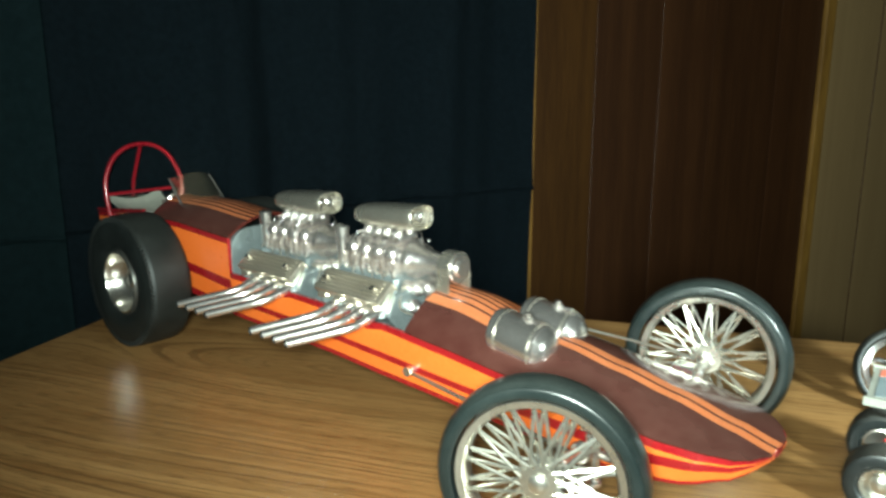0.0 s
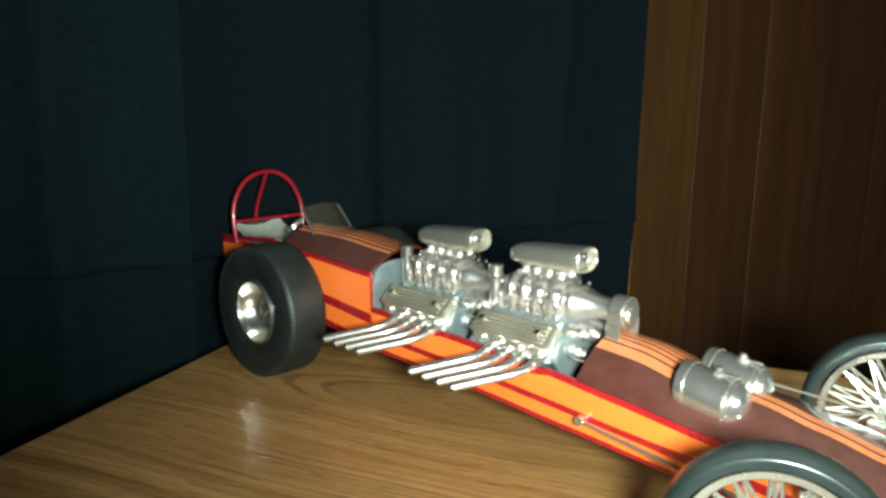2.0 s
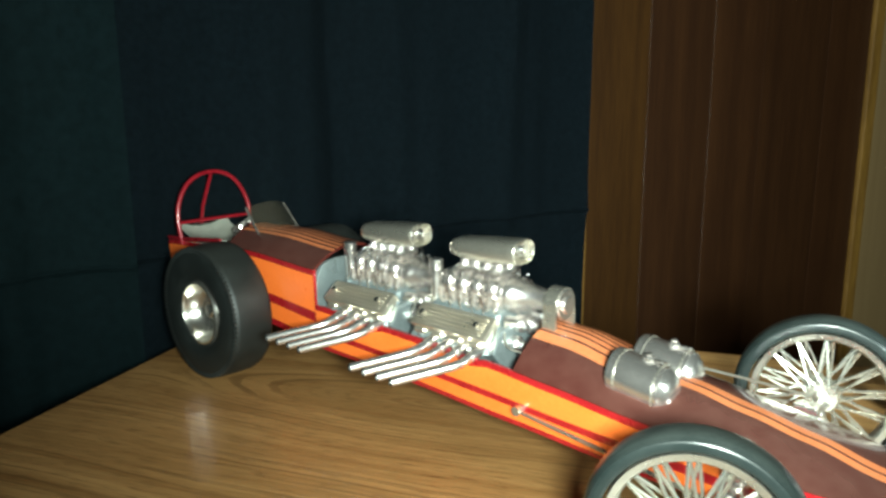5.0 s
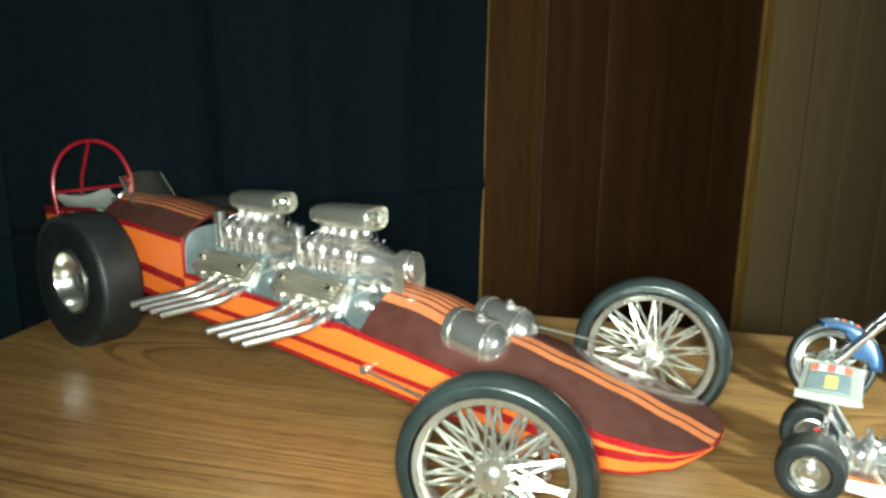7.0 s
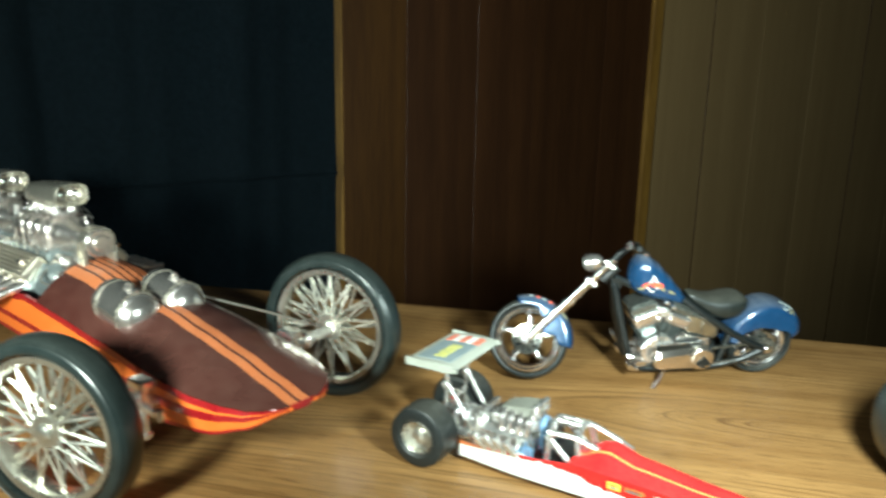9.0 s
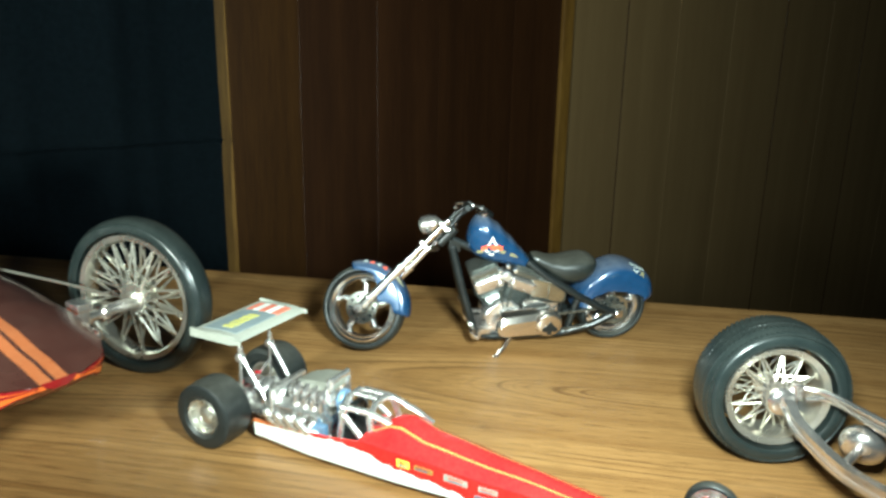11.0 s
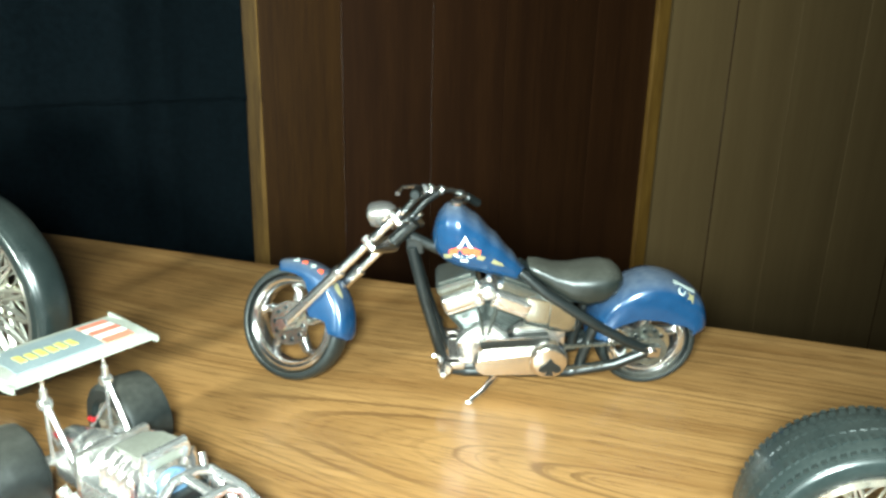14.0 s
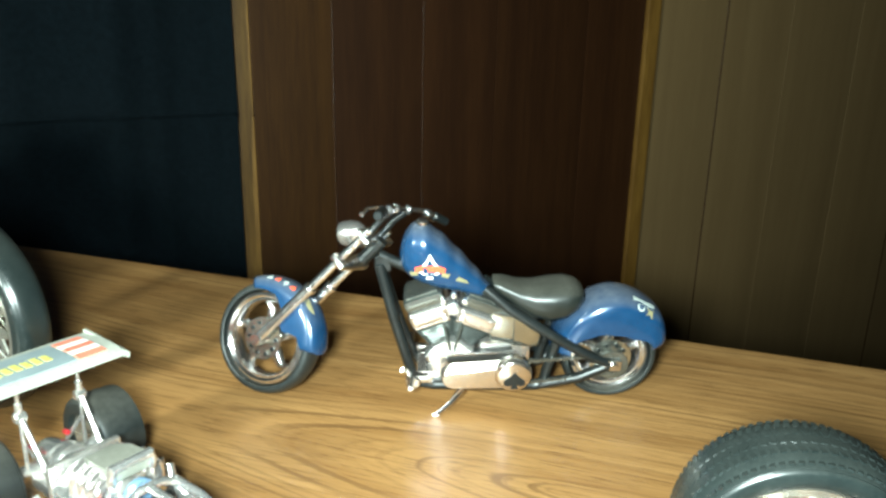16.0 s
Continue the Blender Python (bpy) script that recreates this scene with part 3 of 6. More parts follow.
def flank(side):
    """One body side, stripes as bands of its own mesh; stepped down along the engine bay."""
    bm = bmesh.new()
    cuts = [0.0, 0.10, 0.34, 0.47, 0.84, 1.0]
    kinds = [1, 0, 1, 0, 1]
    stations = [-0.500] + [-0.494 + 0.012 * i for i in range(17)] + [-0.2965, -0.2955] + [-0.288 + 0.012 * i for i in range(24)] + [0.0, 0.012, 0.022, 0.031, 0.038, 0.044, 0.050, 0.054, 0.0575, 0.060, 0.0615]
    loops = []
    for s in sorted(set(stations)):
        lo, hi = lerp(BASE, s), (lerp(EDGE, s) if s < -0.296 else lerp(EDGE_F, s))
        notch = 0.0025 if -0.245 < s < -0.235 or -0.163 < s < -0.153 else 0.0
        ring = []
        cuts[2], cuts[3] = lerp([(-0.1, 0.34), (0.03, 0.44)], s), lerp([(-0.1, 0.47), (0.03, 0.70)], s)
        cuts[4] = max(0.78, 1 - 0.0036 / (hi - lo))
        for k in cuts:
            ring.append((s, side * bowed(s, k), lo + (hi - lo) * k - (notch if k > 0.55 else 0)))
        for k in (1.0, 0.0):
            ring.append((s, side * max(0.001, bowed(s, k) - 0.0022), lo + (hi - lo) * k - (notch if k > 0.55 else 0)))
        loops.append(ring)
    rings(bm, loops, True, True, 0, kinds + [1, 2, 2])
    return part("side_panel", bm, [ORANGE, CRIMSON, BLACK], dragster, "glossy orange side with crimson stripes")


flank(1), flank(-1)


def cowl(name, s0, s1, edge, crown, stripes, n=26):
    """A crowned deck between the sides; its orange stripes keep their width, given across in metres."""
    bm = bmesh.new()
    loops = []
    bounds = [q for pair in stripes for q in pair]
    steps = (0.0, 0.06, 0.2, 0.45, 0.75)
    kinds = [0] * len(steps) + [1 - i % 2 for i in range(len(bounds) - 1)] + [0] * len(steps)
    for i in range(n + 1):
        s = s0 + (s1 - s0) * i / n
        half, e, c = lerp(HALF, s), lerp(edge, s), lerp(crown, s)
        mid = [max(-0.96, min(0.96, q / half)) for q in bounds]
        ys = [-1 + (mid[0] + 1) * k for k in steps] + mid + [1 - (1 - mid[-1]) * k for k in reversed(steps)]
        top = [(s, half * y, e + (c - e) * (1 - abs(y) ** 2.1) + 0.0006) for y in ys]
        loops.append(top + [(x, y * 0.97, z - 0.002) for x, y, z in reversed(top)])
    rings(bm, loops, True, True, 0, kinds + [0] + [0] * len(kinds) + [0])
    return part(name, bm, [MAROON, FADED_ORANGE], dragster, "dusty maroon deck with orange stripes", 30)


rear_cowl = cowl("rear_cowl", -0.405, -0.2965, EDGE, CROWN, [(-0.0170 + 0.0045 * k, -0.0140 + 0.0045 * k) for k in range(8)])
cowl("engine_cover", -0.126, -0.070, EDGE_F, CROWN_F, [(-0.0190, -0.0125), (-0.0110, -0.0070), (-0.0056, -0.0022), (-0.0008, 0.0026), (0.0041, 0.0076), (0.0091, 0.0152)], 12)
cowl("nose_cowl", -0.070, 0.0612, EDGE_F, CROWN_F, [(-0.0082, -0.0030), (-0.0012, 0.0042)])
bm = bmesh.new()
loops = []
for i in range(51):
    s = -0.500 + 0.5615 * i / 50
    z, w = lerp(BASE, s), max(0.001, lerp(HALF, s) * 0.90 - 0.001)
    loops.append([(s, -w, z + 0.0012), (s, -w * 0.4, z - 0.0008), (s, w * 0.4, z - 0.0008), (s, w, z + 0.0012), (s, w, z + 0.003), (s, -w, z + 0.003)])
rings(bm, loops)
part("belly_pan", bm, CRIMSON, dragster)
bm = bmesh.new()
rings(bm, [ell(x, 0, 0.0665, 0.0325 * k, 0.030 * k, 36, 4.5) for x, k in ((-0.2985, 0.97), (-0.2980, 1.0), (-0.2955, 1.0), (-0.2950, 0.97))])
part("firewall", bm, CAST, dragster, "grey rounded firewall plate")
bm = bmesh.new()
tail = []
for s, k in ((-0.499, 1.0), (-0.5030, 0.82), (-0.5045, 0.3)):
    tail.append(ell(s, 0, 0.0705, 0.0295 * k, 0.0150 * k, 16, 4))
rings(bm, tail)
part("tail_panel", bm, ORANGE, dragster, "orange rounded tail panel")

# cockpit: bucket, harness coil, hoop, screen
bm = bmesh.new()
loops = []
for k, (s, z) in enumerate(((-0.494, 0.0965), (-0.488, 0.091), (-0.474, 0.086), (-0.452, 0.085), (-0.434, 0.090))):
    loops.append([(s, -0.024, z + 0.004), (s, -0.020, z), (s, 0.0, z - 0.002), (s, 0.020, z), (s, 0.024, z + 0.004), (s, 0.0, z - 0.004)])
rings(bm, loops)
part("seat", bm, BONE, dragster, "pale grey bucket seat")
bm = bmesh.new()
coil = [(-0.452 + 0.0022 * math.cos(q * 1.1) + 0.0001 * q, 0.004 + 0.00045 * q, 0.0935 + 0.0022 * math.sin(q * 1.1) + 0.0003 * q) for q in range(0, 34)]
tube(bm, coil, 0.0009, 6)
part("coil_spring", bm, CHROME, dragster, "small bright coil spring")
bm = bmesh.new()
hoop = [(-0.470, -0.0335, 0.086), (-0.472, -0.0345, 0.102), (-0.474, -0.0325, 0.118), (-0.475, -0.0235, 0.134), (-0.475, -0.009, 0.1425), (-0.475, 0.009, 0.1425), (-0.475, 0.0235, 0.134), (-0.474, 0.0325, 0.118), (-0.472, 0.0345, 0.102), (-0.470, 0.0335, 0.086)]
tube(bm, curve_pts(hoop, 5), 0.00185, 10)
part("roll_hoop", bm, DEEP_RED, dragster, "dark red round-topped roll hoop")
bm = bmesh.new()
tube(bm, [(-0.475, 0.0, 0.1425), (-0.492, 0.0, 0.112), (-0.498, 0.0, 0.088)], 0.0015, 8)
part("rear_brace", bm, DEEP_RED, dragster)
bm = bmesh.new()
tube(bm, [(-0.4725, -0.0342, 0.1035), (-0.4725, 0.0342, 0.1035)], 0.0015, 8)
part("cross_bar", bm, DEEP_RED, dragster)
for q in (-1, 1):
    bm = bmesh.new()
    tube(bm, [(-0.497, 0.0305 * q, 0.0885), (-0.47, 0.0330 * q, 0.0905), (-0.412, 0.0335 * q, 0.0965)], 0.0016, 8)
    part("cockpit_rail", bm, DEEP_RED, dragster)
bm = bmesh.new()
outer = []
for k in (0.0, 0.5, 1.0):
    row = []
    for i in range(9):
        y = -1 + i / 4
        row.append((-0.372 - 0.018 * k - 0.008 * (y * y), 0.0185 * y * (1 - 0.06 * k), lerp(CROWN, -0.372) - 0.0045 * y * y + 0.0185 * k))
    outer.append(row)
rings(bm, [r + [(x - 0.0007, y, z) for x, y, z in reversed(r)] for r in outer], True, True)
screen = part("windscreen", bm, SCREEN, dragster, "small clear wrapped windscreen", 60)
screen.visible_shadow = False
for q in (-1, 1):
    bm = bmesh.new()
    tube(bm, [(-0.3805, 0.0187 * q, 0.1025), (-0.3985, 0.0176 * q, 0.1215)], 0.0010, 6)
    part("screen_edge", bm, CHROME, screen)

# slicks
bm = bmesh.new()
R, W0, W1 = 0.0497, -0.0185, 0.0150
prof = [(0.0235, W0 + 0.004), (0.0265, W0 + 0.001), (0.033, W0 - 0.0005), (0.042, W0 - 0.0006), (0.0465, W0 + 0.0006), (0.0486, W0 + 0.0022), (R, W0 + 0.005), (R + 0.0002, 0), (R, W1 - 0.005), (0.0486, W1 - 0.0022), (0.0465, W1 - 0.0006), (0.042, W1 + 0.0006), (0.033, W1 + 0.0005), (0.0265, W1 - 0.001), (0.0235, W1 - 0.004)]
lathe(bm, prof, 96, closed=True)
for i in range(90):
    a = 2 * math.pi * i / 90
    box(bm, (0, W0 + 0.0012, 0.0470), (0.0019, 0.0026, 0.0036), 0, Matrix.Rotation(a, 4, "Y"))
slick = part("rear_wheel", bm, SLICK, dragster, "wide smooth black slick tyre", 35, pose(-0.390, -0.0510, 0.0497))
bm = bmesh.new()
lathe(bm, [(0.0243, W0 + 0.0035), (0.0236, W0 + 0.0008), (0.0222, W0 + 0.0006), (0.0208, W0 + 0.004), (0.0185, W0 + 0.012), (0.012, W0 + 0.0155), (0.0075, W0 + 0.014), (0.0065, W0 + 0.010), (0.0045, W0 + 0.0085), (0.0001, W0 + 0.0085)], 48)
lathe(bm, [(0.0243, W1 - 0.0035), (0.0222, W1 - 0.0006), (0.0185, W1 - 0.012), (0.0001, W1 - 0.0125)], 48)
rim = part("rim", bm, RIM, slick, "deep-dished chrome rim", 50)
for i in range(5):
    bm = bmesh.new()
    a = 2 * math.pi * i / 5
    shaft(bm, (0.0095 * math.cos(a), W0 + 0.0155, 0.0095 * math.sin(a)), (0.0095 * math.cos(a), W0 + 0.0125, 0.0095 * math.sin(a)), 0.0011, 8)
    part("lug_nut", bm, CHROME, slick)
again(slick, pose(-0.390, 0.0510, 0.0497, 0, 0, 180))
bm = bmesh.new()
shaft(bm, (-0.390, -0.034, 0.0497), (-0.390, 0.034, 0.0497), 0.0045, 14)
box(bm, (-0.390, 0, 0.0497), (0.018, 0.02, 0.02), 0.004)
part("rear_axle", bm, CAST, dragster)


# engines
bm = bmesh.new()
shaft(bm, (0, 0, 0), (0, 0, 0.0019), 0.0011, 6)
bolt_mesh = bpy.data.meshes.new("bolt")
bm.to_mesh(bolt_mesh)
bm.free()
bolt_mesh.materials.append(MIRROR)


def engine(s):
    """One blown V8 as a part with its pieces; s is the middle of its length."""
    o = s + 0.176
    bm = bmesh.new()
    loops = []
    for x in (-0.207, -0.205, -0.149, -0.147):
        k = 0.93 if x in (-0.207, -0.147) else 1.0
        loops.append([(x + o, y * k, 0.062 + (z - 0.062) * k) for y, z in ((-0.010, 0.040), (-0.0165, 0.050), (-0.0165, 0.056), (-0.0335, 0.0645), (-0.022, 0.0795), (-0.011, 0.0745), (0.011, 0.0745), (0.022, 0.0795), (0.0335, 0.0645), (0.0165, 0.056), (0.0165, 0.050), (0.010, 0.040))])
    rings(bm, loops)
    block = part("engine", bm, CAST, dragster, "grey and chrome supercharged V8 engine")
    for q in (-1, 1):
        bm = bmesh.new()
        tilt = pose(o - 0.1765, 0.0262 * q, 0.0755, 40 * -q, 0, 0)
        box(bm, (0, 0, 0), (0.0575, 0.0165, 0.0085), 0.0022, tilt)
        for k in range(5):
            box(bm, (0, -0.0052 + 0.0026 * k, 0.0046), (0.050, 0.0011, 0.0014), 0.0003, tilt, segs=1)
        for k in range(4):
            x = -0.0210 + 0.0140 * k
            tube(bm, [tilt @ Vector((x - 0.0050, 0.0082 * q, -0.0008)), tilt @ Vector((x - 0.0034, 0.0087 * q, -0.0008)), tilt @ Vector((x + 0.0034, 0.0087 * q, -0.0008)), tilt @ Vector((x + 0.0050, 0.0082 * q, -0.0008))], [0.0008, 0.0021, 0.0021, 0.0008], 12)
        part("valve_cover", bm, TAN_PLATE, block, "finned chrome valve cover with a bulged side")
        for x in (-0.0205, 0.0205):
            nut = new("bolt", bolt_mesh)
            nut.parent = block
            nut.matrix_basis = tilt @ pose(x, 0.0008 * q, 0.0045) @ Matrix.Diagonal((1.7, 1.7, 1.7, 1))
        bm = bmesh.new()
        box(bm, (0, 0, -0.0063), (0.0605, 0.0185, 0.0042), 0.001, tilt)
        for k in range(4):
            shaft(bm, tilt @ Vector((-0.021 + 0.014 * k, 0.0095 * q, -0.004)), tilt @ Vector((-0.021 + 0.014 * k, 0.0118 * q, -0.004)), 0.0026, 12)
        part("cylinder_head", bm, CAST, block)
    # intake, blower with its ribs, injector and scoop
    bm = bmesh.new()
    rings(bm, [ell(x + o, 0, 0.0785, 0.0165 * k, 0.0065 * k, 20, 5) for x, k in ((-0.2035, 0.9), (-0.2015, 1), (-0.1535, 1), (-0.1515, 0.9))])
    part("intake", bm, CAST, block)
    bm = bmesh.new()
    rings(bm, [ell(x + o, 0, 0.0915, 0.0128 * k, 0.0098 * k, 24, 3.2) for x, k in ((-0.2015, 0.9), (-0.1995, 1), (-0.1555, 1), (-0.1535, 0.9))])
    for k in range(4):
        x = o - 0.1945 + 0.0112 * k
        rings(bm, [ell(x + dx, 0, 0.0948, 0.0152 * g, 0.0088 * g, 24, 2.5) for dx, g in ((-0.0052, 0.80), (-0.0042, 0.92), (-0.0022, 0.99), (0.0, 1.0), (0.0022, 0.99), (0.0042, 0.92), (0.0052, 0.80))])
    for k in range(9):
        x = o - 0.1985 + 0.0053 * k
        for q in (-1, 1):
            shaft(bm, (x, 0.0128 * q, 0.0820), (x, 0.0137 * q, 0.0925), 0.0017, 8)
    part("blower", bm, SATIN, block, "ribbed chrome blower case", 50)
    bm = bmesh.new()
    box(bm, (o - 0.1735, 0, 0.1052), (0.034, 0.0165, 0.0036), 0.0012)
    for k in range(4):
        for q in (-1, 1):
            shaft(bm, (o - 0.1855 + 0.0085 * k, 0.0052 * q, 0.1055), (o - 0.1855 + 0.0085 * k, 0.0052 * q, 0.1105), 0.0031, 12, bevel=0.0006)
            shaft(bm, (o - 0.1855 + 0.0085 * k, 0.0075 * q, 0.1068), (o - 0.1855 + 0.0085 * k, 0.0096 * q, 0.1072), 0.0014, 8)
    part("injector", bm, GLINT, block, "bright fuel injector with trumpets")
    bm = bmesh.new()
    hat = []
    for x, w, h in ((-0.1985, 0.0026, 0.0012), (-0.1980, 0.0054, 0.0034), (-0.1958, 0.0078, 0.0052), (-0.1910, 0.0094, 0.0064), (-0.1700, 0.0104, 0.0073), (-0.1515, 0.0108, 0.0077), (-0.1468, 0.0107, 0.0076), (-0.1460, 0.0099, 0.0069), (-0.1475, 0.0090, 0.0062), (-0.1540, 0.0086, 0.0058)):
        hat.append(ell(x + o, 0, 0.1172 + (x + 0.17) * 0.05, w, h, 28, 2.7))
    rings(bm, hat)
    scoop = part("scoop", bm, PLATE_DULL, block, "long rounded chrome air scoop", 50)
    for q in (-1, 1):
        bm = bmesh.new()
        tube(bm, [(o - 0.1545, 0.0043 * q, 0.1182), (o - 0.1510, 0.0043 * q, 0.1182), (o - 0.1496, 0.0043 * q, 0.1182), (o - 0.1490, 0.0043 * q, 0.1182)], [0.0044, 0.0043, 0.0028, 0.0004], 18)
        part("butterfly", bm, MIRROR, scoop)
    for q in (-1, 1):
        for k in range(4):
            x = o - 0.1855 + 0.0085 * k
            bm = bmesh.new()
            tube(bm, curve_pts([(x, 0.0092 * q, 0.1072), (x - 0.0012, 0.0150 * q, 0.1058), (x - 0.0020, 0.0192 * q, 0.0950), (x - 0.0010, 0.0178 * q, 0.0822)], 4), 0.00050, 6)
            part("injector_line", bm, MIRROR, block)
        for k in range(8):
            x = o - 0.2010 + 0.0067 * k
            for y, z in ((0.0158, 0.0838), (0.0148, 0.1004)):
                bolt = new("bolt", bolt_mesh)
                bolt.parent = block
                bolt.matrix_basis = pose(x, y * q, z)
    # magneto and its cap behind the blower
    bm = bmesh.new()
    shaft(bm, (o - 0.2070, -0.008, 0.078), (o - 0.2070, -0.008, 0.0985), 0.0037, 16)
    shaft(bm, (o - 0.2070, -0.008, 0.0978), (o - 0.2070, -0.008, 0.1075), 0.0045, 18, bevel=0.0006)
    part("magneto", bm, CHROME, block, "bright upright magneto")
    # drive snout, fuel pump lumps
    bm = bmesh.new()
    rings(bm, [ell(x + o, 0, z, w, h, 24, 2.3) for x, z, w, h in ((-0.154, 0.0925, 0.0112, 0.0095), (-0.1515, 0.0925, 0.0128, 0.0108), (-0.148, 0.0925, 0.0122, 0.0104), (-0.143, 0.0927, 0.0090, 0.0078), (-0.134, 0.0930, 0.0072, 0.0064), (-0.1275, 0.0930, 0.0068, 0.0060))])
    for k in range(9):
        a = 2 * math.pi * k / 9
        shaft(bm, (o - 0.152, 0.0115 * math.cos(a), 0.0925 + 0.0095 * math.sin(a)), (o - 0.1466, 0.0115 * math.cos(a), 0.0925 + 0.0095 * math.sin(a)), 0.0011, 8)
    part("blower_snout", bm, GLINT, block, "chrome blower drive snout", 50)
    bm = bmesh.new()
    for y, z, r in ((-0.0105, 0.0785, 0.0042), (0.0105, 0.0785, 0.0042), (-0.014, 0.0685, 0.0048), (0.0, 0.0760, 0.0055), (0.013, 0.0690, 0.0046)):
        shaft(bm, (o - 0.1505, y, z), (o - 0.1375, y, z), r, 16, bevel=0.0012)
        shaft(bm, (o - 0.138, y, z), (o - 0.1345, y, z), r * 0.55, 12, bevel=0.0005)
    part("accessory_drive", bm, GLINT, block, "cluster of chrome pumps and fittings")
    bm = bmesh.new()
    rings(bm, [[(x + o, y * k, 0.0615 + (z - 0.0615) * k) for y, z in ((-0.0150, 0.0440), (-0.0225, 0.0560), (-0.0310, 0.0655), (-0.0240, 0.0765), (-0.0110, 0.0790), (0.0110, 0.0790), (0.0240, 0.0765), (0.0310, 0.0655), (0.0225, 0.0560), (0.0150, 0.0440))] for x, k in ((-0.1478, 0.94), (-0.1470, 1.0), (-0.1440, 1.0), (-0.1430, 0.94))])
    part("front_plate", bm, CAST, block)
    # four pipes a side: out, then swept back
    pipe = None
    for q in (-1, 1):
        for k in range(4):
            x = o - 0.1880 + 0.0112 * k
            bm = bmesh.new()
            run = [Vector(p) for p in ((0.0030, 0.0300 * q, 0.0672), (0.0018, 0.0400 * q, 0.0642), (0.0004, 0.0462 * q, 0.0621), (-0.0022, 0.0506 * q, 0.0607), (-0.0062, 0.0552 * q, 0.0594), (-0.0245, 0.0752 * q, 0.0535))]
            tube(bm, run, 0.0025, 12)
            shaft(bm, run[0], run[1], 0.0031, 10)
            p = part("exhaust_pipe", bm, PIPE, block, "polished swept-back exhaust pipe", at=pose(x, 0, 0))
            bm = bmesh.new()
            d = (run[-1] - run[-2]).normalized()
            shaft(bm, run[-1] - d * 0.0002, run[-1] + d * 0.0012, 0.0024, 12)
            part("bore", bm, BLACK, p)
    return block


front_engine = engine(-0.176)
engine(-0.257)
# belt drive and guard on the front engine
bm = bmesh.new()
for r, z in ((0.0088, 0.0925), (0.0068, 0.0715)):
    shaft(bm, (-0.1265, 0, z), (-0.1165, 0, z), r, 28, bevel=0.0006)
    shaft(bm, (-0.1168, 0, z), (-0.1150, 0, z), r * 0.55, 20, bevel=0.0005)
part("pulley_drive", bm, CHROME, front_engine, "bright drive pulleys")
bm = bmesh.new()
loop = [(0.0098 * math.cos(a), 0.0925 + 0.0098 * math.sin(a)) for a in [math.pi * i / 14 for i in range(15)]] + [(0.0078 * math.cos(a), 0.0715 + 0.0078 * math.sin(a)) for a in [math.pi + math.pi * i / 14 for i in range(15)]]
rings(bm, [[(x, y * k, 0.082 + (z - 0.082) * k2) for y, z in loop] for x, k, k2 in ((-0.1258, 1.0, 1.0), (-0.1175, 1.0, 1.0), (-0.1175, 0.92, 0.96), (-0.1258, 0.92, 0.96))] , True, False)
part("drive_belt", bm, PLATE_DULL, front_engine, "tan cogged drive belt")
bm = bmesh.new()
box(bm, (-0.1215, -0.0098, 0.0765), (0.0085, 0.0012, 0.026), 0.0004, None)
box(bm, (-0.1215, 0.0098, 0.0765), (0.0085, 0.0012, 0.026), 0.0004, None)
part("belt_guard", bm, PLATE_DULL, front_engine)
for a, b, c in (((-0.150, -0.012, 0.080), (-0.137, -0.028, 0.072), (-0.128, -0.024, 0.068)), ((-0.2085, -0.003, 0.083), (-0.2135, -0.018, 0.082), (-0.212, -0.028, 0.070))):
    bm = bmesh.new()
    tube(bm, curve_pts([a, b, c], 6), 0.00055, 6)
    part("fuel_line", bm, PLATE_DULL, front_engine, "thin amber fuel line")

# twin tanks
for q in (-1, 1):
    bm = bmesh.new()
    y = 0.0139 * q - 0.0032
    rings(bm, [ell(x, y, 0.0668 - (x + 0.058) * 0.16, r, r, 28) for x, r in ((-0.0758, 0.001), (-0.0758, 0.0106), (-0.0752, 0.0122), (-0.0738, 0.0127), (-0.0490, 0.0127), (-0.0478, 0.0124), (-0.0476, 0.0114), (-0.0455, 0.0102), (-0.0436, 0.0072), (-0.0428, 0.0040), (-0.0425, 0.0005))])
    tank = part("fuel_tank", bm, CHROME, dragster, "round-ended chrome fuel tank on the deck", 50)
    bm = bmesh.new()
    z = 0.0668 + 0.0125
    for dx in (-0.0705, -0.0500):
        ring = [(dx, y + 0.0129 * math.cos(a), 0.0668 - (dx + 0.058) * 0.16 + 0.0129 * math.sin(a)) for a in [2 * math.pi * i / 28 for i in range(28)]]
        tube(bm, ring + ring[:1], 0.0004, 5, caps=False)
    part("strap", bm, PLATE_DULL, tank)
    bm = bmesh.new()
    shaft(bm, (-0.058, y, z - 0.001), (-0.058, y, z + 0.0022), 0.0028, 14, bevel=0.0005)
    shaft(bm, (-0.058, y, z + 0.002), (-0.058, y, z + 0.0038), 0.0017, 10, bevel=0.0004)
    box(bm, (-0.0545, y, z + 0.0005), (0.012, 0.0016, 0.0014), 0.0004)
    part("filler_cap", bm, CHROME, tank)

